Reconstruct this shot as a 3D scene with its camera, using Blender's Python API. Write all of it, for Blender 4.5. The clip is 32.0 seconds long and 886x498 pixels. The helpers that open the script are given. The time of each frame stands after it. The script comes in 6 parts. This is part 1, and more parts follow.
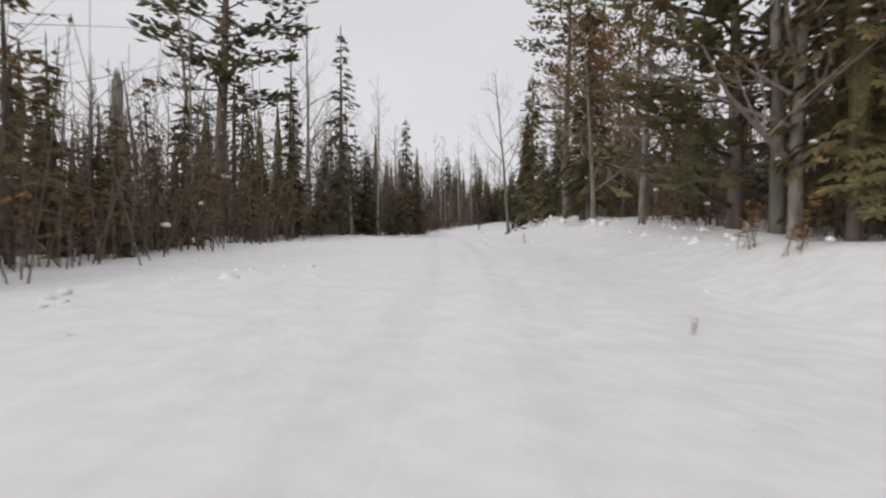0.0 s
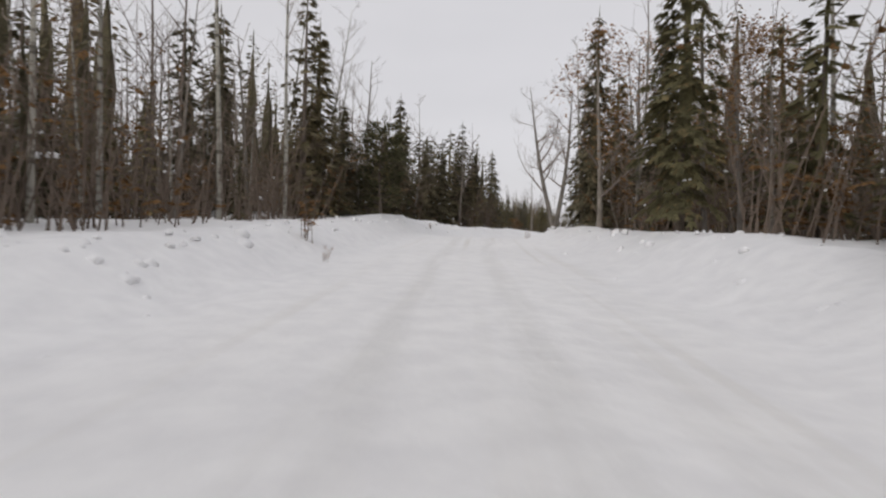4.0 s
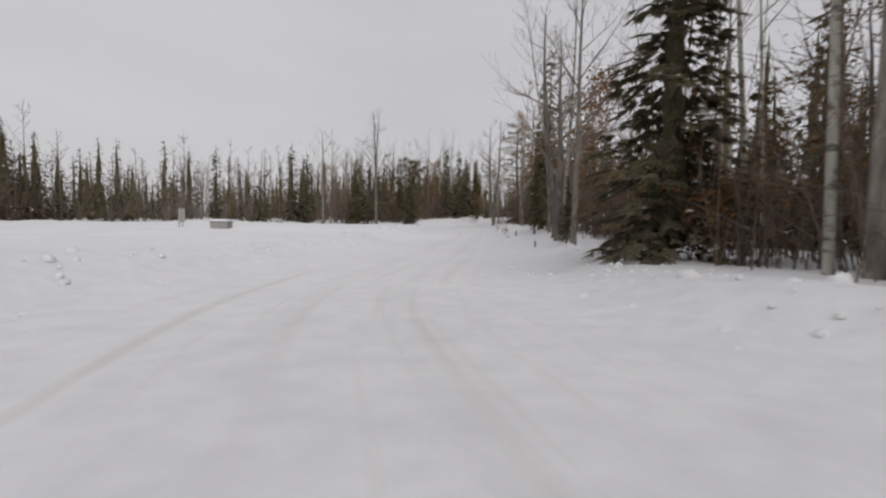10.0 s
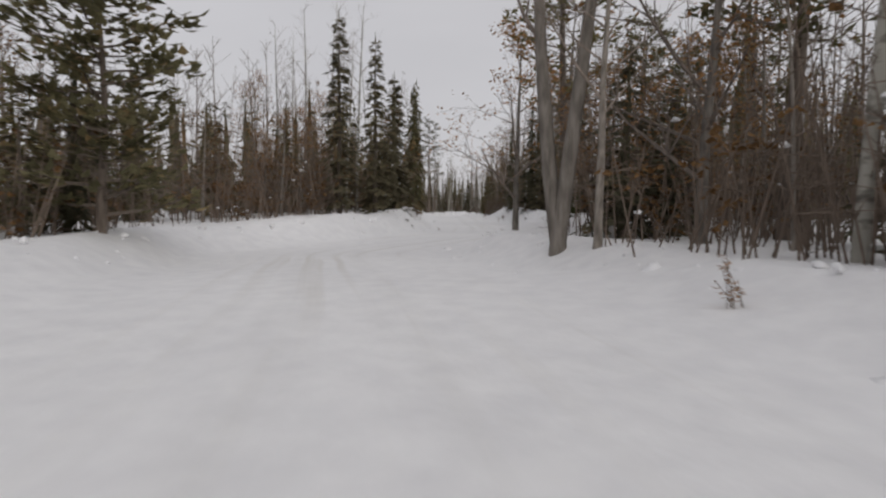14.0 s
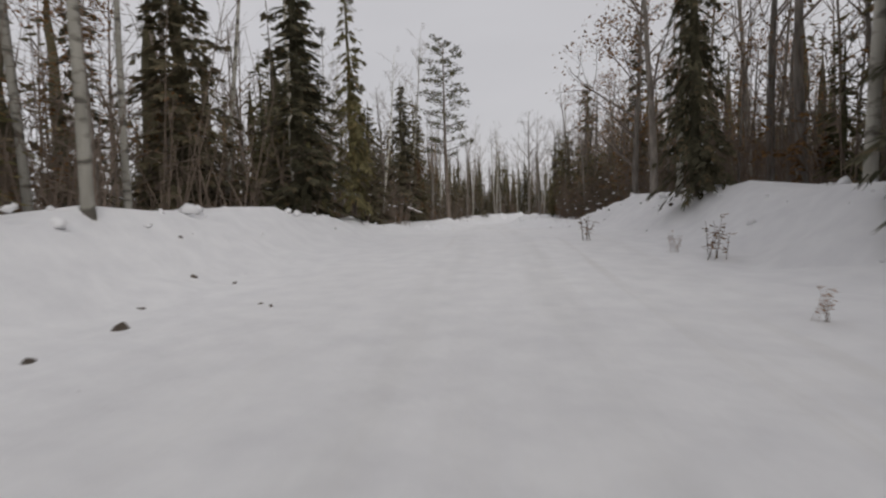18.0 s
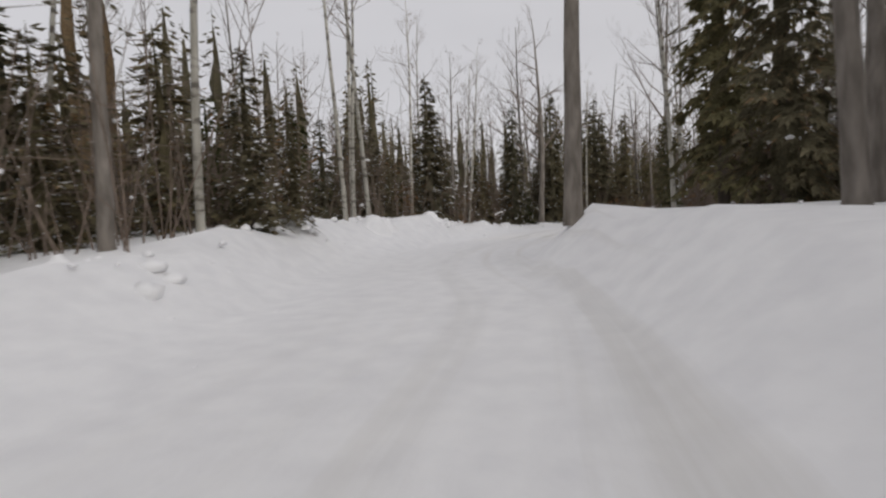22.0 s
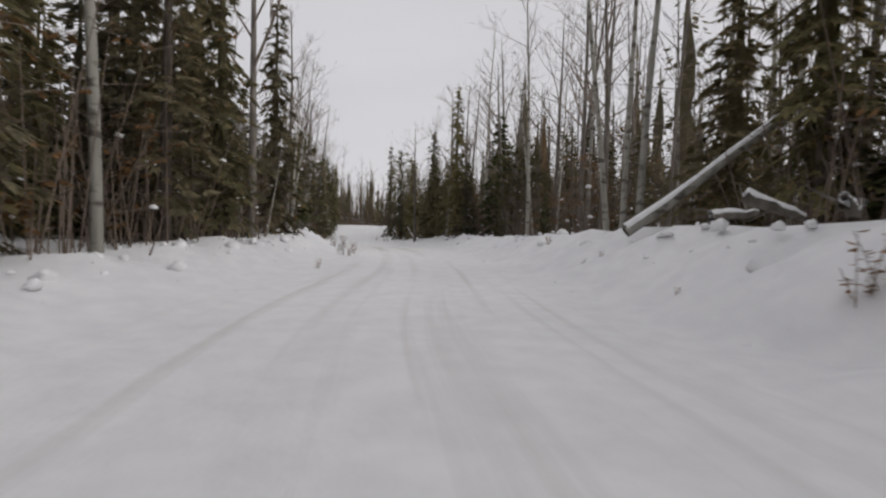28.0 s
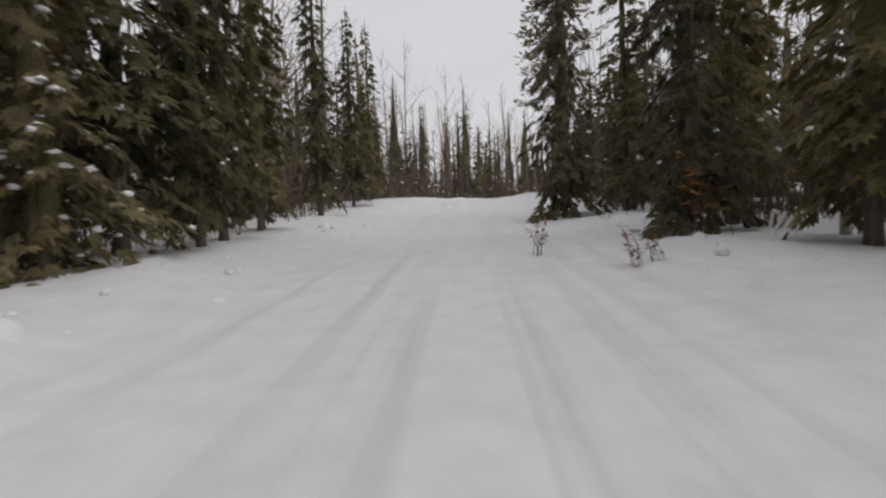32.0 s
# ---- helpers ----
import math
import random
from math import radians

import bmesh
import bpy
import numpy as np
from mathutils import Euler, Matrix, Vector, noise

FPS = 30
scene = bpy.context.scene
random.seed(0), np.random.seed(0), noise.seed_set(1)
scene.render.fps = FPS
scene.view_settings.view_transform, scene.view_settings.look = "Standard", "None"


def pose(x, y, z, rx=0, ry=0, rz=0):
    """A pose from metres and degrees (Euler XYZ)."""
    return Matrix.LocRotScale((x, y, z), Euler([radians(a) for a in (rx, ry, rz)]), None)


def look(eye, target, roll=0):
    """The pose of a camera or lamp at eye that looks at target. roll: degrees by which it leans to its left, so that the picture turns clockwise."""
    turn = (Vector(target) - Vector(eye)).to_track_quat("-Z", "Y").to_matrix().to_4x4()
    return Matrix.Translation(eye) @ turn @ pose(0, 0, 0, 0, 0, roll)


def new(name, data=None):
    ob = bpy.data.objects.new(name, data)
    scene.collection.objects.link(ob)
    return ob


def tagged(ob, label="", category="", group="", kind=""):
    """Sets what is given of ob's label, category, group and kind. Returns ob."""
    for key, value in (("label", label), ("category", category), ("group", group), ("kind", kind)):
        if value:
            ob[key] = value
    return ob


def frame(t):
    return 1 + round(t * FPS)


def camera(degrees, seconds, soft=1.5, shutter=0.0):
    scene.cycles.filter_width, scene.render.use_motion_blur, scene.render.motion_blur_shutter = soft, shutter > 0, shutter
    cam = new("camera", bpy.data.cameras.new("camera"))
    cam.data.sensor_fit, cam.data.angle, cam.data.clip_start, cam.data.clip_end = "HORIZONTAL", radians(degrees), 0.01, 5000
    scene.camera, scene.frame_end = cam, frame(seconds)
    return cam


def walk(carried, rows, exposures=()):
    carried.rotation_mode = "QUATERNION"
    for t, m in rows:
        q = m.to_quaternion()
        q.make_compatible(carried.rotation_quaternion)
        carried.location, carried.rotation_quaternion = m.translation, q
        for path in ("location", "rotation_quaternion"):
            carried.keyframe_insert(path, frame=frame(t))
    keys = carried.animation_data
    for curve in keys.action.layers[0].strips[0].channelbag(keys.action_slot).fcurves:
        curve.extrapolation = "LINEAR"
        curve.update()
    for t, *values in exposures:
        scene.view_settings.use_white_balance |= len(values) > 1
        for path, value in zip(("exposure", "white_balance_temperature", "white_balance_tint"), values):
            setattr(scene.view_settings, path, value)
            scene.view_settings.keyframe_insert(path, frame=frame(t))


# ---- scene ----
cam = camera(78.75, 32.0, soft=2.3, shutter=0.12)
PATH = [
    (0.0, (0.009, -0.001, 1.250), (0.011, 9.993, 0.894), 0.12),
    (0.5, (0.355, 9.415, 1.483), (0.199, 19.410, 1.201), 1.93),
    (1.0, (0.446, 18.530, 1.733), (0.514, 28.526, 1.465), 2.28),
    (1.5, (0.337, 27.450, 1.980), (0.725, 37.435, 1.598), 0.76),
    (2.0, (0.375, 35.621, 2.006), (1.361, 45.548, 1.310), 0.03),
    (2.5, (0.417, 44.341, 1.634), (2.152, 54.147, 0.725), -0.30),
    (3.0, (1.419, 52.812, 1.433), (3.631, 62.537, 0.699), 0.21),
    (3.5, (2.923, 61.304, 1.361), (5.478, 70.959, 0.853), 1.11),
    (4.0, (5.095, 69.760, 1.434), (7.949, 79.342, 1.215), 1.89),
    (4.5, (7.899, 77.951, 1.668), (11.064, 87.436, 1.849), 1.77),
    (5.0, (10.624, 85.901, 2.020), (14.198, 95.237, 2.255), -0.29),
    (5.5, (13.719, 94.056, 2.337), (17.977, 103.104, 2.241), -1.97),
    (6.0, (16.564, 101.289, 2.815), (21.696, 109.866, 2.503), -0.81),
    (6.5, (20.107, 107.721, 2.607), (25.681, 116.013, 2.186), -0.00),
    (7.0, (23.757, 113.262, 2.700), (29.641, 121.330, 2.150), 0.94),
    (7.5, (28.177, 119.391, 2.615), (34.394, 127.200, 2.013), 0.83),
    (8.0, (31.682, 123.520, 2.903), (38.833, 130.473, 2.194), -0.56),
    (8.5, (34.425, 126.395, 3.151), (42.513, 132.232, 2.430), 1.28),
    (9.0, (39.528, 131.525, 3.269), (48.104, 136.639, 2.715), 1.41),
    (9.5, (45.148, 136.442, 3.185), (53.940, 141.175, 2.647), 1.30),
    (10.0, (51.726, 140.826, 3.035), (60.377, 145.805, 2.422), 0.71),
    (10.5, (58.603, 146.553, 2.788), (67.100, 151.784, 2.136), -3.14),
    (11.0, (65.432, 150.070, 2.701), (74.183, 154.863, 2.027), -4.46),
    (11.5, (73.656, 153.480, 2.615), (82.393, 158.302, 1.971), -6.11),
    (12.0, (80.840, 156.569, 2.622), (89.651, 161.229, 1.816), -4.83),
    (12.5, (87.326, 159.201, 2.784), (96.181, 163.779, 1.998), -2.34),
    (13.0, (94.041, 162.830, 2.807), (102.952, 167.267, 1.852), 0.00),
    (13.5, (99.626, 165.424, 2.727), (108.487, 169.938, 1.677), 0.05),
    (14.0, (105.700, 169.300, 2.760), (114.950, 173.037, 2.071), 0.51),
    (14.5, (112.000, 173.300, 2.740), (121.837, 175.034, 2.257), 0.72),
    (15.0, (118.000, 177.500, 2.600), (127.981, 176.977, 2.269), 0.88),
    (15.5, (123.885, 180.849, 2.377), (133.810, 179.697, 1.961), 0.40),
    (16.0, (132.459, 180.328, 2.640), (142.372, 181.519, 2.089), -0.78),
    (16.5, (138.624, 180.860, 2.499), (147.710, 184.998, 1.931), -0.94),
    (17.0, (143.403, 181.550, 2.420), (151.380, 187.548, 1.785), -0.19),
    (17.5, (150.571, 183.772, 2.636), (158.586, 189.703, 1.874), -1.81),
    (18.0, (156.721, 186.534, 2.786), (165.481, 191.316, 2.175), -1.96),
    (18.5, (163.702, 189.594, 2.968), (172.645, 194.038, 2.442), -0.17),
    (19.0, (171.405, 192.757, 3.313), (180.418, 197.058, 2.783), -3.73),
    (19.5, (179.963, 196.881, 3.348), (189.054, 200.980, 2.592), -5.99),
    (20.0, (188.702, 200.430, 2.936), (197.815, 204.473, 2.164), -4.64),
    (20.5, (197.397, 204.617, 2.597), (206.511, 208.645, 1.760), -3.98),
    (21.0, (205.803, 208.944, 2.750), (215.005, 212.782, 1.978), -4.68),
    (21.5, (215.245, 212.338, 2.568), (224.639, 215.710, 1.953), -3.02),
    (22.0, (223.547, 214.798, 2.590), (233.262, 217.100, 2.020), -3.30),
    (22.5, (231.131, 215.428, 2.532), (240.870, 217.642, 2.028), -5.00),
    (23.0, (237.022, 217.122, 2.554), (246.906, 218.597, 2.191), -2.85),
    (23.5, (243.017, 217.727, 2.600), (252.914, 219.041, 2.026), -2.92),
    (24.0, (249.073, 216.995, 2.626), (259.062, 216.949, 2.169), -0.64),
    (24.5, (254.606, 216.497, 2.575), (264.355, 214.359, 1.963), 2.58),
    (25.0, (259.804, 216.207, 2.518), (269.077, 212.501, 2.000), 0.63),
    (25.5, (266.481, 214.803, 2.469), (275.503, 210.525, 1.911), 1.68),
    (26.0, (273.042, 212.291, 2.438), (281.869, 207.622, 1.900), 1.36),
    (26.5, (279.668, 209.111, 2.437), (288.371, 204.210, 1.940), 0.53),
    (27.0, (286.576, 205.401, 2.459), (295.233, 200.414, 2.028), -0.10),
    (27.5, (293.922, 201.192, 2.495), (302.627, 196.279, 2.209), 0.00),
    (28.0, (301.827, 196.399, 2.398), (310.684, 191.760, 2.253), 1.41),
    (28.5, (308.350, 193.721, 2.594), (317.276, 189.222, 2.307), -0.94),
    (29.0, (316.637, 189.703, 2.748), (325.777, 185.657, 2.441), -2.30),
    (29.5, (325.658, 185.975, 2.945), (334.967, 182.348, 2.522), -1.90),
    (30.0, (335.410, 182.781, 3.100), (344.837, 179.496, 2.520), 0.27),
    (30.5, (345.484, 180.242, 3.027), (355.035, 177.366, 2.320), -0.25),
    (31.0, (354.389, 177.968, 2.921), (363.964, 175.163, 2.252), -0.13),
    (31.5, (362.957, 174.781, 2.859), (372.523, 171.922, 2.306), -1.32),
    (32.0, (371.197, 171.780, 2.846), (380.728, 168.784, 2.420), -2.20),
]
walk(cam, [(t, look(eye, target, roll)) for t, eye, target, roll in PATH],
     exposures=[(0.0, 0.06), (2.0, 0.04), (5.0, -0.04), (8.0, -0.08), (9.0, -0.2), (10.0, -0.26), (12.0, -0.3), (13.5, -0.28), (16.0, -0.2), (18.0, -0.28), (20.0, -0.22), (22.0, -0.15), (24.0, -0.06), (28.0, -0.08), (30.0, -0.06), (32.0, -0.04)])

# ---- world: flat overcast winter sky, wide weak sun ----
world = bpy.data.worlds.new("overcast_sky")
scene.world = world
world.use_nodes = True
wn, wl = world.node_tree.nodes, world.node_tree.links
wn.clear()
w_out = wn.new("ShaderNodeOutputWorld")
w_bg = wn.new("ShaderNodeBackground")
w_sky = wn.new("ShaderNodeTexSky")
w_sky.sky_type = "NISHITA"
w_sky.sun_disc = False
w_sky.sun_elevation = radians(25)
w_sky.sun_rotation = radians(221)
w_sky.air_density, w_sky.dust_density = 1.0, 4.0
w_co = wn.new("ShaderNodeTexCoord")
w_map = wn.new("ShaderNodeMapping")
w_map.inputs["Scale"].default_value = (1.0, 1.0, 3.2)
w_noise = wn.new("ShaderNodeTexNoise")
w_noise.inputs["Scale"].default_value = 1.7
w_noise.inputs["Detail"].default_value = 4.0
w_ramp = wn.new("ShaderNodeValToRGB")
w_ramp.color_ramp.elements[0].position, w_ramp.color_ramp.elements[1].position = 0.3, 0.75
w_ramp.color_ramp.elements[0].color = (6.40, 6.29, 6.52, 1)
w_ramp.color_ramp.elements[1].color = (7.13, 7.0, 7.24, 1)
w_mix = wn.new("ShaderNodeMix")
w_mix.data_type = "RGBA"
w_mix.inputs["Factor"].default_value = 0.93
wl.new(w_co.outputs["Generated"], w_map.inputs["Vector"])
wl.new(w_map.outputs["Vector"], w_noise.inputs["Vector"])
wl.new(w_noise.outputs["Fac"], w_ramp.inputs["Fac"])
wl.new(w_sky.outputs["Color"], w_mix.inputs["A"])
wl.new(w_ramp.outputs["Color"], w_mix.inputs["B"])
wl.new(w_mix.outputs["Result"], w_bg.inputs["Color"])
w_bg.inputs["Strength"].default_value = 0.105
wl.new(w_bg.outputs["Background"], w_out.inputs["Surface"])
sun = new("sun", bpy.data.lights.new("sun", "SUN"))
sun.data.energy, sun.data.angle, sun.data.color = 1.5, radians(60), (1.0, 0.97, 0.93)
sun.matrix_world = look((0, 0, 30), (42, 48, 0))


# ---- materials ----
def shader(name, rough=0.9, spec=0.2):
    m = bpy.data.materials.new(name)
    m.use_nodes = True
    b = m.node_tree.nodes["Principled BSDF"]
    b.inputs["Roughness"].default_value = rough
    b.inputs["Specular IOR Level"].default_value = spec
    return m, m.node_tree.nodes, m.node_tree.links, b


def ramp(n, l, src, stops):
    r = n.new("ShaderNodeValToRGB")
    while len(r.color_ramp.elements) < len(stops):
        r.color_ramp.elements.new(0.5)
    for e, (p, c) in zip(r.color_ramp.elements, stops):
        e.position, e.color = p, (*c, 1)
    l.new(src, r.inputs["Fac"])
    return r.outputs["Color"]


def noisy(n, l, scale, detail=4.0, vec=None, stretch=None):
    t = n.new("ShaderNodeTexNoise")
    t.inputs["Scale"].default_value, t.inputs["Detail"].default_value = scale, detail
    if vec is None:
        c = n.new("ShaderNodeTexCoord")
        vec = c.outputs["Object"]
    if stretch:
        mp = n.new("ShaderNodeMapping")
        mp.inputs["Scale"].default_value = stretch
        l.new(vec, mp.inputs["Vector"])
        vec = mp.outputs["Vector"]
    l.new(vec, t.inputs["Vector"])
    return t.outputs["Fac"]


def mixed(n, l, fac, a, b, mode="MIX"):
    m = n.new("ShaderNodeMix")
    m.data_type, m.blend_type = "RGBA", mode
    for key, v in (("Factor", fac), ("A", a), ("B", b)):
        if hasattr(v, "links"):
            l.new(v, m.inputs[key])
        else:
            m.inputs[key].default_value = v if key == "Factor" else (*v, 1)
    return m.outputs["Result"]


def relief(n, l, b, height, strength, distance):
    bp = n.new("ShaderNodeBump")
    bp.inputs["Strength"].default_value, bp.inputs["Distance"].default_value = strength, distance
    l.new(height, bp.inputs["Height"])
    l.new(bp.outputs["Normal"], b.inputs["Normal"])


def bark(name, dark, light, scale=6.0, blotch=None):
    m, n, l, b = shader(name, 0.95, 0.1)
    f = noisy(n, l, scale, 6, stretch=(1, 1, 0.22))
    col = ramp(n, l, f, [(0.3, dark), (0.72, light)])
    if blotch:
        g = noisy(n, l, 1.6, 5, stretch=(1, 1, 2.2))
        k = ramp(n, l, g, [(0.52, (0, 0, 0)), (0.62, (1, 1, 1))])
        col = mixed(n, l, k, col, blotch)
    oi = n.new("ShaderNodeObjectInfo")
    v = ramp(n, l, oi.outputs["Random"], [(0, (0.75, 0.75, 0.75)), (1, (1.2, 1.18, 1.15))])
    col = mixed(n, l, 1.0, col, v, "MULTIPLY")
    l.new(col, b.inputs["Base Color"])
    relief(n, l, b, f, 0.6, 0.03)
    return m


def foliage(name, dark, light, dry=None):
    m, n, l, b = shader(name, 0.95, 0.05)
    g = n.new("ShaderNodeNewGeometry")
    col = ramp(n, l, g.outputs["Random Per Island"], [(0.0, dark), (0.85, light)] + ([(1.0, dry)] if dry else []))
    f = noisy(n, l, 0.6, 3)
    g2 = noisy(n, l, 14.0, 3)
    col = mixed(n, l, 1.0, col, ramp(n, l, g2, [(0.3, (0.75, 0.76, 0.74)), (0.7, (1.35, 1.33, 1.28))]), "MULTIPLY")
    col = mixed(n, l, 1.0, col, ramp(n, l, f, [(0.3, (0.78, 0.78, 0.76)), (0.7, (1.3, 1.27, 1.18))]), "MULTIPLY")
    oi = n.new("ShaderNodeObjectInfo")
    v = ramp(n, l, oi.outputs["Random"], [(0, (0.7, 0.72, 0.7)), (0.6, (1.05, 1.0, 0.95)), (1, (1.3, 1.2, 1.0))])
    col = mixed(n, l, 1.0, col, v, "MULTIPLY")
    l.new(col, b.inputs["Base Color"])
    thin = n.new("ShaderNodeBsdfTranslucent")
    both = n.new("ShaderNodeMixShader")
    both.inputs[0].default_value = 0.45
    l.new(col, thin.inputs["Color"])
    l.new(b.outputs["BSDF"], both.inputs[1])
    l.new(thin.outputs["BSDF"], both.inputs[2])
    l.new(both.outputs["Shader"], n["Material Output"].inputs["Surface"])
    return m


def snow_material(name, tracks=False):
    m, n, l, b = shader(name, 0.65, 0.25)
    big, fine = noisy(n, l, 0.12, 4), noisy(n, l, 2.2, 6)
    col = ramp(n, l, big, [(0.3, (0.80, 0.80, 0.81)), (0.7, (0.88, 0.88, 0.885))])
    col = mixed(n, l, 1.0, col, ramp(n, l, fine, [(0.25, (0.9, 0.9, 0.91)), (0.65, (1, 1, 1))]), "MULTIPLY")
    height = fine
    if tracks:
        a = n.new("ShaderNodeAttribute")
        a.attribute_name = "across"
        s = n.new("ShaderNodeAttribute")
        s.attribute_name = "along"
        cv = n.new("ShaderNodeCombineXYZ")
        l.new(a.outputs["Fac"], cv.inputs["X"])
        l.new(s.outputs["Fac"], cv.inputs["Y"])
        worn = noisy(n, l, 1.0, 5, cv.outputs["Vector"], (2.4, 0.05, 1))
        patch = noisy(n, l, 1.0, 3, cv.outputs["Vector"], (0.25, 0.045, 1))
        # packed lane in the middle of the road, streaked along it
        lane = n.new("ShaderNodeMath")
        lane.operation = "ABSOLUTE"
        l.new(a.outputs["Fac"], lane.inputs[0])
        scale = n.new("ShaderNodeMath")
        scale.operation = "DIVIDE"
        l.new(lane.outputs["Value"], scale.inputs[0])
        scale.inputs[1].default_value = 3.6
        lane_k = ramp(n, l, scale.outputs["Value"], [(0.0, (1, 1, 1)), (0.7, (0.8, 0.8, 0.8)), (1.0, (0, 0, 0))])
        streak = ramp(n, l, worn, [(0.52, (0, 0, 0)), (0.66, (1, 1, 1))])
        k = mixed(n, l, 1.0, mixed(n, l, 1.0, streak, lane_k, "MULTIPLY"),
                  ramp(n, l, patch, [(0.45, (0.1, 0.1, 0.1)), (0.62, (0.75, 0.75, 0.75))]), "MULTIPLY")
        col = mixed(n, l, k, col, (0.66, 0.645, 0.62))
        # stretches where the wheels have worn through to sandy ruts
        w = n.new("ShaderNodeAttribute")
        w.attribute_name = "worn"
        rut = ramp(n, l, scale.outputs["Value"], [(0.12, (0.08, 0.08, 0.08)), (0.19, (1, 1, 1)), (0.26, (1, 1, 1)), (0.32, (0, 0, 0))])
        grit = noisy(n, l, 1.0, 5, cv.outputs["Vector"], (3.0, 0.25, 1))
        rut = mixed(n, l, 1.0, rut, ramp(n, l, grit, [(0.32, (0.15, 0.15, 0.15)), (0.6, (0.9, 0.9, 0.9))]), "MULTIPLY")
        rut = mixed(n, l, 1.0, rut, w.outputs["Color"], "MULTIPLY")
        sandy = mixed(n, l, 1.0, lane_k, w.outputs["Color"], "MULTIPLY")
        col = mixed(n, l, 1.0, col, mixed(n, l, sandy, (1, 1, 1), (0.98, 0.965, 0.925)), "MULTIPLY")
        col = mixed(n, l, rut, col, (0.46, 0.45, 0.42))
    l.new(col, b.inputs["Base Color"])
    mid = noisy(n, l, 0.7, 5)
    height = mixed(n, l, 0.55, height, mid)
    relief(n, l, b, height, 0.42, 0.18)
    return m


SNOW = snow_material("snow_cover", True)
SNOW_CAP = snow_material("snow_cap")
SPRUCE = foliage("spruce_needles", (0.100, 0.096, 0.074), (0.178, 0.170, 0.128), (0.24, 0.18, 0.125))
PINE = foliage("pine_needles", (0.098, 0.099, 0.066), (0.178, 0.172, 0.110), (0.25, 0.185, 0.11))
FIR_GREEN = foliage("balsam_needles", (0.055, 0.066, 0.034), (0.112, 0.122, 0.062))
DRY_LEAF = foliage("dry_oak_leaves", (0.14, 0.078, 0.038), (0.30, 0.18, 0.10))
WEED = foliage("dry_weeds", (0.10, 0.07, 0.045), (0.20, 0.15, 0.10))
BARK_GREY = bark("grey_bark", (0.11, 0.098, 0.086), (0.27, 0.245, 0.22))
BARK_DARK = bark("dark_bark", (0.085, 0.069, 0.058), (0.19, 0.16, 0.138))
BARK_PALE = bark("pale_aspen_bark", (0.26, 0.25, 0.22), (0.46, 0.445, 0.40), 3.0, (0.13, 0.12, 0.105))
TWIG = bark("twigs", (0.14, 0.116, 0.10), (0.28, 0.236, 0.205))
BRUSH = bark("bare_brush", (0.125, 0.096, 0.077), (0.27, 0.215, 0.175))
SOIL = bark("frozen_soil", (0.09, 0.074, 0.06), (0.20, 0.17, 0.14), 9.0)


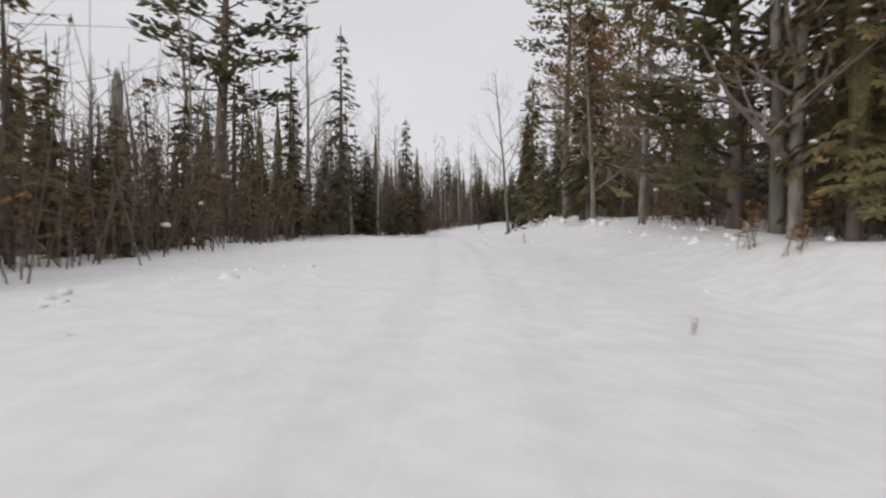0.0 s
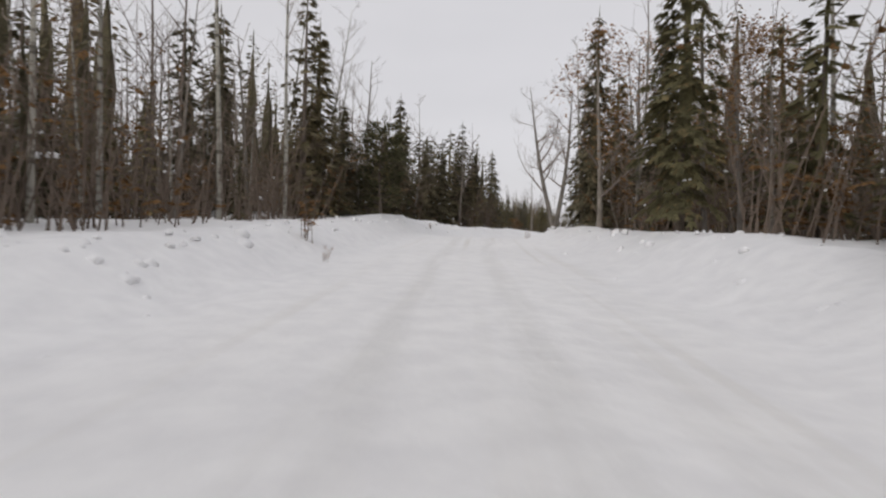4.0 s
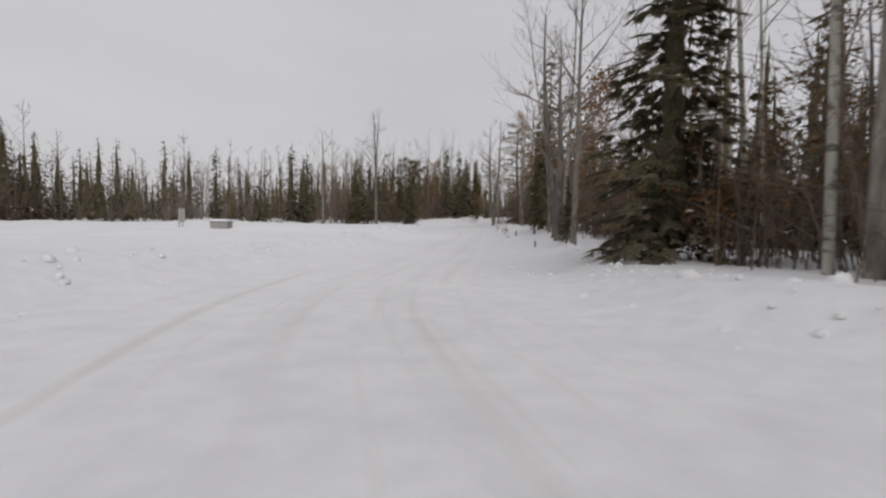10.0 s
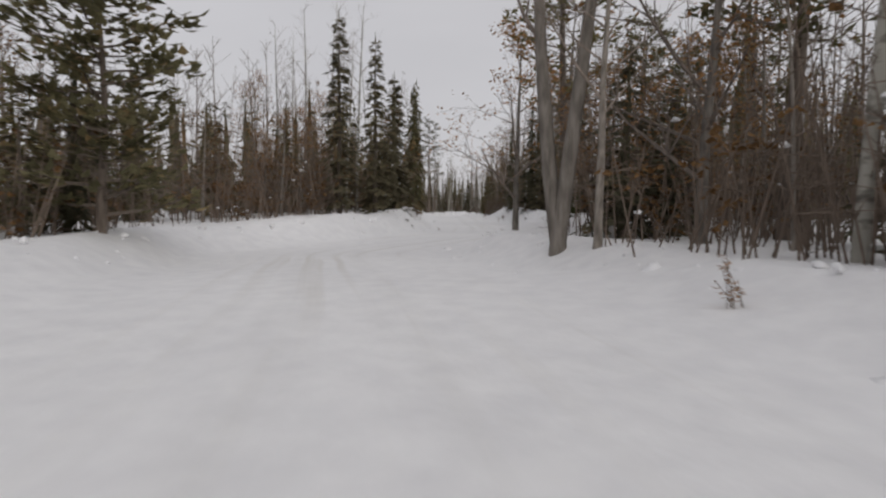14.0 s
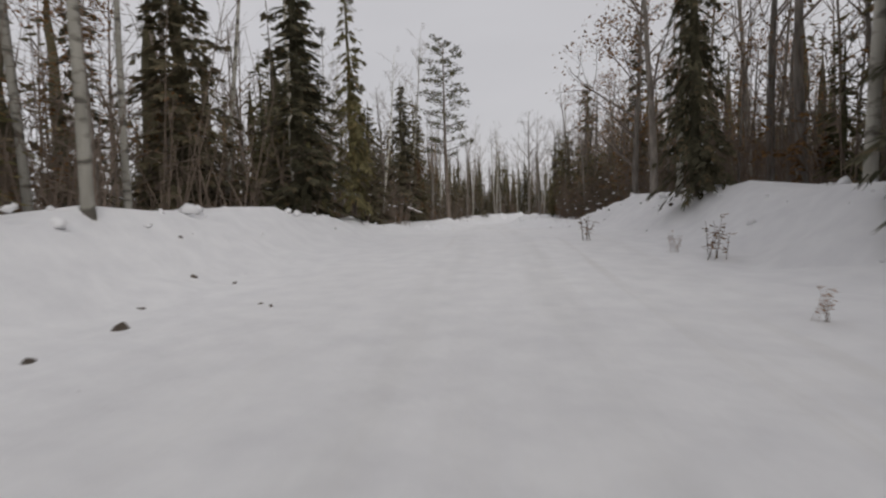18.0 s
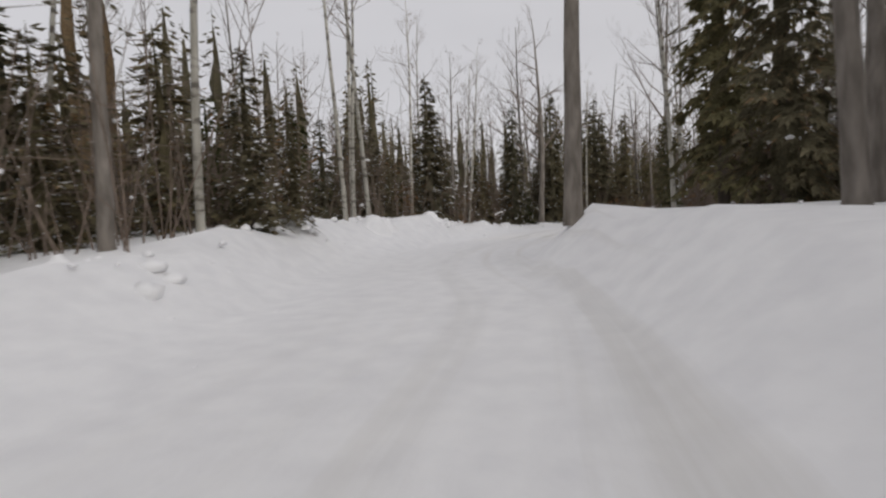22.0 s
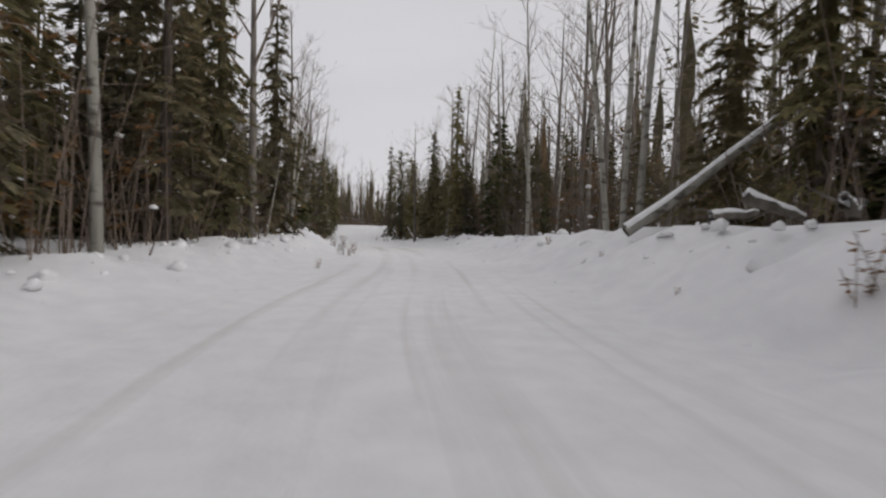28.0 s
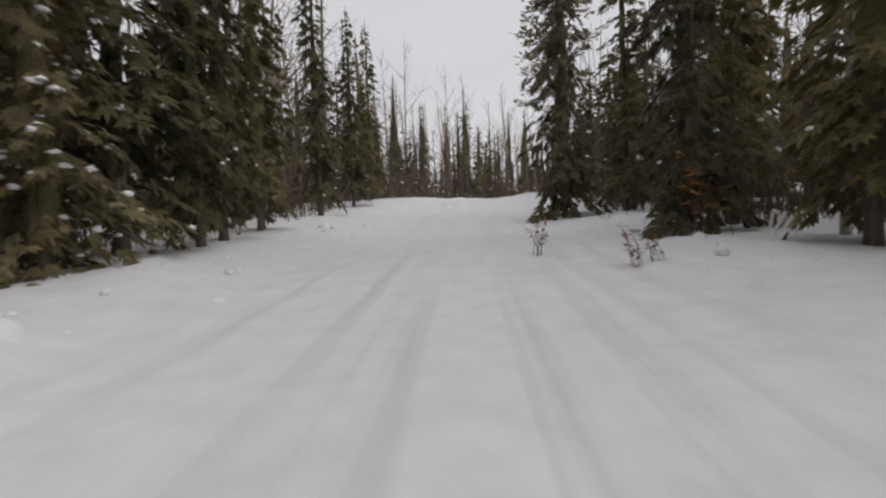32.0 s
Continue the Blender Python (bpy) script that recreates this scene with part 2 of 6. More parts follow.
# ---- mesh helpers ----
class Shape:
    """Collects vertices and faces for one mesh."""

    def __init__(self):
        self.v, self.f = [], []

    def tube(self, pts, radii, sides=5, cap=True):
        rings = []
        for i, (p, r) in enumerate(zip(pts, radii)):
            d = (pts[min(i + 1, len(pts) - 1)] - pts[max(i - 1, 0)]).normalized()
            a = d.orthogonal().normalized()
            if i:
                a = (last - d * last.dot(d)).normalized()
            last = a
            c = d.cross(a)
            base = len(self.v)
            self.v += [tuple(p + (a * math.cos(k * math.tau / sides) + c * math.sin(k * math.tau / sides)) * r) for k in range(sides)]
            rings.append(base)
        for a0, b0 in zip(rings, rings[1:]):
            self.f += [(a0 + k, a0 + (k + 1) % sides, b0 + (k + 1) % sides, b0 + k) for k in range(sides)]
        if cap:
            self.f.append(tuple(range(rings[-1], rings[-1] + sides)))

    def spray(self, p, d, side, length, width, droop=0.0):
        """A folded, pointed tuft of needles or a leaf, from p along d."""
        i = len(self.v)
        px, py, pz = p
        mx, my, mz = px + d.x * length * 0.42, py + d.y * length * 0.42, pz + d.z * length * 0.42
        w, k = width, width * 0.35
        self.v += [(px, py, pz), (mx + side.x * w, my + side.y * w, mz + side.z * w - k), (px + d.x * length, py + d.y * length, pz + d.z * length - droop), (mx - side.x * w, my - side.y * w, mz - side.z * w - k)]
        self.f += [(i, i + 1, i + 2), (i, i + 2, i + 3)]

    def feather(self, p, d, side, length, width):
        """A twig of needles: a middle shoot and two side shoots, drooping a little."""
        for k, (along, lean, part_of) in enumerate(((0.0, 0.0, 1.0), (0.12, 0.75, 0.72), (0.22, -0.75, 0.68))):
            e = (d + side * lean).normalized()
            o = d.cross(side)
            b = p + d * (length * along)
            w = (side if k == 0 else (side - d * lean)).normalized() * width
            i = len(self.v)
            t = b + e * (length * part_of) - o * (width * 0.4)
            s0 = b - w * 1.25 + e * (length * 0.1)
            s1 = b + w * 1.25 + e * (length * 0.1)
            self.v += [tuple(s0), tuple(s1), (t.x, t.y, t.z - 0.03)]
            self.f.append((i, i + 1, i + 2))

    def lump(self, c, r, squash=0.6, sides=6, jitter=0.2, rnd=random):
        base = len(self.v)
        rings = ((-0.6, 0.8), (0.0, 1.0), (0.55, 0.85), (1.0, 0.35))
        for up, k in rings:
            for j in range(sides):
                a = j * math.tau / sides
                q = r * k * (1 + rnd.uniform(-jitter, jitter))
                self.v.append((c[0] + math.cos(a) * q, c[1] + math.sin(a) * q, c[2] + r * squash * up * (1 + rnd.uniform(-jitter, jitter))))
        self.v.append((c[0], c[1], c[2] + r * squash * 1.08))
        for k in range(3):
            for j in range(sides):
                a, b2 = base + k * sides + j, base + k * sides + (j + 1) % sides
                self.f.append((a, b2, b2 + sides, a + sides))
        top = base + 4 * sides
        self.f += [(base + 3 * sides + j, base + 3 * sides + (j + 1) % sides, top) for j in range(sides)]
        self.f.append(tuple(base + sides - 1 - j for j in range(sides)))

    def mesh(self, name, material, smooth=False):
        me = bpy.data.meshes.new(name)
        me.from_pydata(self.v, [], self.f)
        me.materials.append(material)
        if smooth:
            me.polygons.foreach_set("use_smooth", [True] * len(me.polygons))
        me.update()
        return me


def part(name, data, parent, label=""):
    ob = new(name, data)
    ob.parent = parent
    return tagged(ob, label, kind="stuff" if name in ("snow_patch", "branchwork", "leaf_tuft", "stem", "crown", "foliage") else "")


def thing(name, label, category, group="", kind=""):
    return tagged(new(name), label, category, group, kind)


# ---- the road's line and the lie of the land ----
EYE_HEIGHT = 1.25
line = [Vector(eye) - Vector((0, 0, EYE_HEIGHT)) for _, eye, _, _ in PATH]
times = [row[0] for row in PATH]


def spline(pts, keys, step):
    """Points of a smooth curve through pts, with their keys."""
    out, ks = [], []
    for i in range(len(pts) - 1):
        p0, p1, p2, p3 = pts[max(i - 1, 0)], pts[i], pts[i + 1], pts[min(i + 2, len(pts) - 1)]
        m = max(1, int((p2 - p1).length / step))
        for j in range(m):
            u = j / m
            out.append(0.5 * (2 * p1 + (p2 - p0) * u + (2 * p0 - 5 * p1 + 4 * p2 - p3) * u * u + (3 * p1 - p0 - 3 * p2 + p3) * u ** 3))
            ks.append(keys[i] + (keys[i + 1] - keys[i]) * u)
    return out + [pts[-1]], ks + [keys[-1]]


back = (line[0] - line[1]).normalized()
ahead = (line[-1] - line[-3]).normalized()
ahead.z = 0
across = Vector((ahead.y, -ahead.x, 0))
line = [line[0] + back * 40] + line + [line[-1] + ahead * 20 + Vector((0, 0, 1.2)), line[-1] + ahead * 42 + Vector((0, 0, 3.2)),
                                           line[-1] + ahead * 60 + across * 7 + Vector((0, 0, 3.9)), line[-1] + ahead * 76 + across * 28 + Vector((0, 0, 4.0)), line[-1] + ahead * 84 + across * 80 + Vector((0, 0, 4.0))]
times = [-3.0] + times + [33.3, 34.6, 35.8, 37.4, 41.0]
curve_pts, curve_t = spline(line, times, 1.0)
CURVE = np.array([tuple(p) for p in curve_pts])
CURVE_T = np.array(curve_t)
kernel = np.ones(9) / 9
CURVE[:, 2] = np.convolve(np.pad(CURVE[:, 2], 4, mode="edge"), kernel, mode="valid")
TANGENT = np.gradient(CURVE[:, :2], axis=0)
TANGENT /= np.linalg.norm(TANGENT, axis=1)[:, None]
ALONG = np.r_[0, np.cumsum(np.linalg.norm(np.diff(CURVE[:, :2], axis=0), axis=1))]


def nearest(xy):
    """For places: index of the nearest point of the road's line and the distance across it (right is positive)."""
    xy = np.atleast_2d(xy)
    idx = np.empty(len(xy), int)
    for k in range(0, len(xy), 20000):
        d = ((xy[k:k + 20000, None, :] - CURVE[None, :, :2]) ** 2).sum(-1)
        idx[k:k + 20000] = d.argmin(1)
    off = xy - CURVE[idx, :2]
    side = TANGENT[idx, 1] * off[:, 0] - TANGENT[idx, 0] * off[:, 1]
    ahead_of = (TANGENT[idx] * off).sum(1)
    ends = (idx == 0) | (idx == len(CURVE) - 1)
    dist = np.where(ends, np.hypot(off[:, 0], off[:, 1]), np.hypot(side, np.maximum(np.abs(ahead_of) - 1.2, 0)))
    return idx, np.where(side >= 0, dist, -dist)


def hills(x, y, wave, seed):
    return (np.sin(x / wave * 1.1 + seed) * np.cos(y / wave * 0.9 + seed * 1.7) + 0.5 * np.sin(x / wave * 2.3 - y / wave * 1.9 + seed * 3.1)) / 1.5


# snow banks: time, height of left bank, of right bank, metres to the bank's crest left and right
BANKS = [
    (-3.0, 0.1, 0.8, 6.0, 6.0), (1.0, 0.0, 0.8, 6.0, 6.5), (2.2, 0.1, 1.4, 6.0, 7.0), (2.7, 0.3, 1.3, 5.5, 6.5), (3.0, 0.4, 0.5, 5.5, 5.0), (3.8, 0.6, 0.6, 5.5, 4.6),
    (4.8, 0.8, 1.1, 6.0, 6.0), (5.6, 0.9, 0.7, 6.0, 6.0), (6.3, 1.4, 0.95, 6.0, 4.8), (7.2, 1.1, 0.5, 6.0, 5.2), (8.5, 0.8, 0.4, 6.0, 5.5), (10.0, 0.6, 0.5, 6.0, 6.0),
    (11.5, 0.5, 0.4, 6.0, 6.0), (12.6, 0.5, 0.4, 6.0, 6.5), (13.5, 0.5, 0.5, 6.0, 6.0), (14.5, 0.5, 0.5, 6.0, 6.0), (15.3, 0.8, 0.8, 6.0, 6.0), (16.5, 1.3, 1.3, 6.0, 6.0),
    (17.6, 1.6, 1.3, 6.5, 6.0), (18.6, 1.3, 1.2, 6.5, 6.5), (19.4, 0.5, 1.2, 5.5, 6.5), (20.3, 0.45, 0.6, 5.0, 6.0), (21.1, 0.9, 0.7, 3.2, 5.5), (21.8, 0.6, 0.9, 5.0, 3.6),
    (22.5, 0.9, 1.15, 6.0, 2.6), (22.95, 1.2, 1.25, 6.0, 2.5), (23.35, 1.4, 0.9, 6.0, 4.5), (24.4, 1.3, 0.5, 6.0, 6.0), (25.2, 0.8, 0.4, 6.0, 6.0), (26.0, 0.3, 0.5, 6.0, 6.0), (27.3, 0.4, 0.9, 6.0, 6.0), (28.4, 0.4, 1.5, 5.5, 6.0),
    (28.9, 0.7, 1.3, 5.5, 6.0), (29.4, 0.6, 1.0, 5.5, 6.0), (29.9, 1.0, 0.9, 5.5, 6.0), (30.8, 1.0, 0.9, 5.5, 6.0), (31.3, 0.9, 0.9, 5.5, 5.5), (31.9, 0.5, 0.4, 5.5, 5.0), (32.5, 0.3, 0.2, 5.0, 4.5), (41.0, 0.4, 0.3, 5.0, 4.5),
]
# forest edge: time, metres from the road's middle to the first trees, left and right
EDGES = [
    (-3.0, 8.3, 9.5), (2.0, 8.3, 9.0), (3.5, 7.5, 7.5), (6.0, 8, 7.5), (7.0, 9, 7.5), (8.0, 8.5, 7.5), (8.6, 8, 8), (9.05, 8, 8), (9.3, 28, 8), (9.7, 46, 8.5), (11.0, 46, 8.5),
    (14.2, 46, 7.5), (14.5, 24, 6.5), (14.9, 7, 6.0), (15.1, 5.5, 7.0), (15.7, 7.5, 8.5), (17.0, 8.5, 8), (21.0, 7, 8), (25.5, 7.5, 8), (28.0, 6.5, 8), (29, 6.5, 8), (30.5, 7.0, 7.5), (31.5, 7.5, 7), (33.0, 7.0, 6.5), (41.0, 6.5, 6.5),
]


def table(rows, t):
    rows = np.array(rows, float)
    return [np.interp(t, rows[:, 0], rows[:, k]) for k in range(1, rows.shape[1])]


def height_at(xy):
    xy = np.atleast_2d(np.array(xy, float))
    idx, u = nearest(xy)
    t = CURVE_T[idx]
    hl, hr, cl, cr = table(BANKS, t)
    hb, cb = np.where(u < 0, hl, hr), np.where(u < 0, cl, cr)
    d = np.abs(u)
    x, y = xy[:, 0], xy[:, 1]
    s = np.clip((d - (cb - 1.7)) / 1.7, 0, 1)
    rise = hb * s * s * (3 - 2 * s)
    rough = hills(x, y, 0.9, 1.0) * 0.07 + hills(x, y, 2.7, 2.0) * 0.10
    crest = np.exp(-((d - cb) / 0.9) ** 2) * (0.12 * hb + hills(x, y, 1.9, 5.0) * 0.14)
    far = np.clip((d - cb) / 6, 0, 1)
    floor = far * (hills(x, y, 9.0, 4.0) * 0.28) + np.clip((d - 30) / 60, 0, 1) * hills(x, y, 40.0, 6.0) * 1.2
    off_road = np.clip((d - 2.6) / 1.5, 0, 1)
    return CURVE[idx, 2] + rise + crest + floor * (1 - 0.3 * off_road) + rough * off_road


# how far the snow is worn off the wheel tracks: time, amount
WORN = [(-3, 0.06), (4, 0.25), (8, 0.1), (16, 0.1), (18, 0.15), (24.0, 0.15), (24.25, 0.55), (24.5, 0.55), (24.7, 0.3), (25.0, 0.45), (25.5, 0.3), (26.5, 0.2), (27.5, 0.08), (29.4, 0.08), (30.1, 0.95), (30.6, 0.7), (31.0, 0.3), (31.5, 0.08), (41, 0.0)]


def ground_sheet():
    lo, hi = CURVE[:, :2].min(0) - 58, CURVE[:, :2].max(0) + 58
    def axis(a, b):
        core = np.arange(a, b, 1.4)
        outs = np.array([12, 30, 70, 160, 400, 1000, 2500.0])
        return np.r_[a - outs[::-1], core, core[-1] + outs]
    xs, ys = axis(lo[0], hi[0]), axis(lo[1], hi[1])
    gx, gy = np.meshgrid(xs, ys)
    xy = np.c_[gx.ravel(), gy.ravel()]
    z = height_at(xy)
    nx, ny = len(xs), len(ys)
    i = (np.arange(ny - 1)[:, None] * nx + np.arange(nx - 1)[None, :]).ravel()
    quads = np.c_[i, i + 1, i + nx + 1, i + nx]
    me = bpy.data.meshes.new("ground")
    me.from_pydata(np.c_[xy, z].tolist(), [], quads.tolist())
    idx, u = nearest(xy)
    for key, val in (("across", u), ("along", ALONG[idx]), ("worn", table(WORN, CURVE_T[idx])[0])):
        me.attributes.new(key, "FLOAT", "POINT").data.foreach_set("value", val.astype(np.float32))
    me.polygons.foreach_set("use_smooth", [True] * len(me.polygons))
    me.materials.append(SNOW)
    me.update()
    tagged(new("ground", me), "snow-covered forest road with ploughed banks and verges", "ground", kind="structure")


ground_sheet()


# ---- trees: each kind is grown once and copied ----
def grow_spruce(seed, H, R, start=0.06, gaps=0.0, density=1.0, fine=True, droop=0.3, snowy=0.01):
    r = random.Random(seed)
    trunk, crown, snow = Shape(), Shape(), Shape()
    trunk.tube([Vector((0, 0, -0.4)), Vector((0, 0, 0.5)), Vector((0, 0, H * 0.5)), Vector((0, 0, H * 0.97))], [H * 0.016, H * 0.012, H * 0.008, 0.015], 7 if fine else 5)
    bulge = [r.uniform(0.88, 1.1) for _ in range(9)]

    def reach_at(z):
        k = max(0.0, 1 - z / H)
        return R * 1.14 * (k ** 0.9) * bulge[int(k * 8)] * (1 if z > H * start * 2.2 else 0.75)

    # ragged core added to stand in for the crown's shaded inside, thinner where the tree has gaps
    body = 0.15 - gaps * 0.2
    sides = 9 if fine else 6
    rings, z = [], H * start
    while z < H * 0.93:
        base = len(crown.v)
        for a in range(sides):
            q = reach_at(z) * body * r.uniform(0.35, 1.25)
            g = (a + r.uniform(-0.3, 0.3)) * math.tau / sides
            crown.v.append((math.cos(g) * q, math.sin(g) * q, z + r.uniform(-0.15, 0.15)))
        rings.append(base)
        z += (0.5 if fine else 0.7) * r.uniform(0.8, 1.2)
    for a0, b0 in zip(rings, rings[1:]):
        crown.f += [(a0 + k, a0 + (k + 1) % sides, b0 + (k + 1) % sides, b0 + k) for k in range(sides)]
    # boughs in loose whorls, each a ragged fan of needle sprays, hanging a little
    z = H * start
    gap = 0.4 if fine else 0.58
    while z < H * 0.96:
        k = 1 - z / H
        for _ in range(7 if fine else 6):
            if r.random() < gaps:
                continue
            a = r.uniform(0, 6.3)
            L = (reach_at(z) + 0.15) * r.uniform(0.6, 1.12)
            d = Vector((math.cos(a), math.sin(a), -droop * (0.4 + k) + r.uniform(-0.25, 0.25))).normalized()
            side = Vector((-math.sin(a), math.cos(a), r.uniform(-0.3, 0.3))).normalized()
            root = Vector((0, 0, z + r.uniform(-0.3, 0.3)))
            for q in range(2 + int(L * (5.5 if fine else 2.8))):
                u = 0.15 + 0.87 * r.random() ** 0.75
                sg = r.uniform(-1, 1)
                c = root + d * (L * u * 0.88) + side * (sg * L * 0.22 * (1.15 - u)) - Vector((0, 0, 0.10 * L * u * u))
                dd = (d + side * sg * 0.9 + Vector((0, 0, r.uniform(-0.5, 0.12)))).normalized()
                size = (0.34 + 0.1 * k) * r.uniform(0.7, 1.35) * (1 if fine else 1.6)
                if fine:
                    crown.feather(c, dd, side, size * 1.1, size * r.uniform(0.12, 0.19))
                else:
                    crown.spray(c, dd, side, size, size * r.uniform(0.24, 0.38), 0.04)
                if r.random() < snowy * (1.3 if fine else 2.5):
                    e = c + dd * size * 0.5
                    snow.lump((e.x, e.y, e.z), r.uniform(0.04, 0.13), 0.45, 4, 0.35, r)
        z += gap * (H / 14) ** 0.5 * r.uniform(0.8, 1.2)
    for sd in (Vector((1, 0, 0)), Vector((0, 1, 0))):
        crown.spray(Vector((0, 0, H * 0.92)), Vector((0, 0, 1)), sd, H * 0.09, 0.05)
    return trunk, crown, snow


def limb(shape, leaves, r, p, d, length, rad, level, top, up=0.25, leafy=0.0, sides=4, twigs=1.0):
    """One branch with its own branches, written into shape."""
    n = (3, 2, 1, 1)[level]
    pts, rr = [p.copy()], [rad]
    for i in range(n):
        d = (d + Vector((r.uniform(-1, 1), r.uniform(-1, 1), r.uniform(-0.6, 1.0) + up)) * 0.22).normalized()
        p = p + d * (length / n)
        pts.append(p.copy())
        rr.append(max(0.006, rad * (1 - 0.8 * (i + 1) / n)))
    shape.tube(pts, rr, sides if level == 0 else 3, False)
    if leafy and level >= 1:
        for _ in range(int(leafy * (2 + level * 2))):
            q = pts[r.randint(1, n)] + Vector((r.gauss(0, 0.3), r.gauss(0, 0.3), r.gauss(0, 0.25)))
            a = r.uniform(0, 6.3)
            leaves.spray(q, Vector((math.cos(a), math.sin(a), -0.7)).normalized(), Vector((-math.sin(a), math.cos(a), 0)), r.uniform(0.12, 0.24), r.uniform(0.05, 0.09))
    if level >= top:
        return
    for i in range(int(r.randint(3, 5) * (twigs if level >= 1 else 1))):
        u = r.uniform(0.25, 1.0)
        k = min(n - 1, int(u * n))
        q = pts[k].lerp(pts[k + 1], u * n - k)
        a = r.uniform(0, 6.3)
        o = d.orthogonal().normalized()
        o = (o * math.cos(a) + d.cross(o) * math.sin(a)) * r.uniform(0.5, 1.0)
        limb(shape, leaves, r, q, (d * 0.75 + o + Vector((0, 0, up))).normalized(), length * r.uniform(0.38, 0.62), rr[k] * 0.5, level + 1, top, up, leafy, sides, twigs)


def grow_bare(seed, H, rad, first, n_limbs, spread, top=3, lean=0.03, up=0.3, leafy=0.0, fork=0.0, reach=0.42):
    r = random.Random(seed)
    trunk, limbs, leaves = Shape(), Shape(), Shape()
    stems = 2 if fork else 1
    for s in range(stems):
        a = r.uniform(0, 6.3) if s == 0 else a + math.pi
        pts, rr = [Vector((0, 0, -0.4)), Vector((0, 0, 0.25))], [rad * 1.3, rad * 1.08]
        p, d = Vector((0, 0, 0.25)), Vector((math.cos(a) * (lean + fork), math.sin(a) * (lean + fork), 1)).normalized()
        for i in range(9):
            d = (d + Vector((r.uniform(-1, 1) * lean, r.uniform(-1, 1) * lean, 0.1))).normalized()
            p = p + d * (H / 9)
            pts.append(p.copy())
            rr.append(rad * (1 - 0.92 * ((i + 1) / 9) ** 1.15) + 0.008)
        trunk.tube(pts, rr, 8)
        for i in range(n_limbs):
            u = first + (1 - first) * (i + r.random()) / n_limbs
            f = 1 + u * 9
            k = min(9, int(f))
            q = pts[k].lerp(pts[k + 1], f - k)
            b = r.uniform(0, 6.3)
            dd = Vector((math.cos(b) * spread, math.sin(b) * spread, r.uniform(0.35, 1.0))).normalized()
            limb(limbs, leaves, r, q, dd, H * reach * (1.08 - u) * r.uniform(0.6, 1.1) + 0.5, rr[k] * r.uniform(0.35, 0.6), 0, top - 1, up, leafy)
    return trunk, limbs, leaves


def grow_pine(seed, H, R, first, clumps, rad):
    """White pine: plumes of needles on level limbs, with sky between them."""
    r = random.Random(seed)
    trunk, limbs, crown = Shape(), Shape(), Shape()
    pts = [Vector((math.sin(i * 0.9 + seed) * 0.12, math.cos(i * 0.7 + seed) * 0.1, H * i / 7 - (0.4 if i == 0 else 0))) for i in range(8)]
    trunk.tube(pts, [rad * (1.25 if i == 0 else 1 - 0.85 * i / 7) for i in range(8)], 8)
    for i in range(clumps):
        u = first + (1 - first) * ((i + r.random()) / clumps) ** 0.9
        k = (1 - u) / (1 - first)
        L = R * (0.30 + 0.9 * k ** 0.55 * (0.55 + 0.45 * math.sin(math.pi * min(1, k + 0.25)))) * r.uniform(0.6, 1.1)
        a = i * 2.4 + r.uniform(-0.4, 0.4)
        p = Vector((0, 0, H * u))
        d = Vector((math.cos(a), math.sin(a), r.uniform(-0.02, 0.3))).normalized()
        side = Vector((-math.sin(a), math.cos(a), 0))
        limbs.tube([p, p + d * L * 0.55, p + d * L + Vector((0, 0, 0.25))], [0.05 * (0.4 + k), 0.035 * (0.4 + k), 0.012], 4, False)
        for q in range(int(10 + L * 15)):
            v = 1.08 - 0.75 * r.random() ** 1.5
            c = p + d * (L * v) + side * r.gauss(0, 0.22 * L * (0.4 + v * 0.5)) + Vector((0, 0, r.gauss(0.12, 0.16)))
            b = a + r.gauss(0, 0.9)
            dd = Vector((math.cos(b), math.sin(b), r.uniform(-0.1, 0.75))).normalized()
            crown.spray(c, dd, Vector((-math.sin(b), math.cos(b), r.uniform(-0.5, 0.5))).normalized(), r.uniform(0.3, 0.6), r.uniform(0.08, 0.16))
    return trunk, limbs, crown


def grow_snag(seed, H, rad):
    """A dead trunk, broken off jagged at the top, with stubs of limbs."""
    r = random.Random(seed)
    s = Shape()
    pts = [Vector((r.uniform(-0.05, 0.05), r.uniform(-0.05, 0.05), H * i / 6 - (0.3 if i == 0 else 0))) for i in range(7)]
    s.tube(pts, [rad * (1.2 - 0.45 * i / 6) for i in range(7)], 8)
    for j in range(5):
        a = j * 1.26
        p = pts[-1] + Vector((math.cos(a), math.sin(a), 0)) * rad * 0.4
        s.tube([p - Vector((0, 0, 0.2)), p + Vector((0, 0, r.uniform(0.2, 0.6)))], [rad * 0.3, 0.01], 4)
    for j in range(9):
        a = r.uniform(0, 6.3)
        p = pts[r.randint(2, 6)]
        s.tube([p, p + Vector((math.cos(a), math.sin(a), r.uniform(-0.1, 0.3))) * r.uniform(0.3, 0.9)], [0.04, 0.012], 4)
    return s


GROVE = {}


def kind_of_tree(key, name, label, category, group, pieces):
    """Keeps one grown tree, well out of the way of the road, to be copied."""
    GROVE[key] = (name, label, category, group, [(pn, sh.mesh(pn, mat, sm), lb) for pn, sh, mat, sm, lb in pieces if sh.f])


def plant(key, x, y, scale=1.0, turn=0.0, tilt=0.0, wide=1.0, sink=0.0, label="", z=None):
    name, lab, cat, group, pieces = GROVE[key]
    top = tagged(new(name), label or lab, cat, group)
    zz = float(height_at((x, y))[0]) if z is None else z
    top.matrix_world = pose(x, y, zz - sink, tilt, 0, turn) @ Matrix.Diagonal((scale * wide, scale * wide, scale, 1))
    for pn, me, lb in pieces:
        part(pn, me, top, lb)
    return top


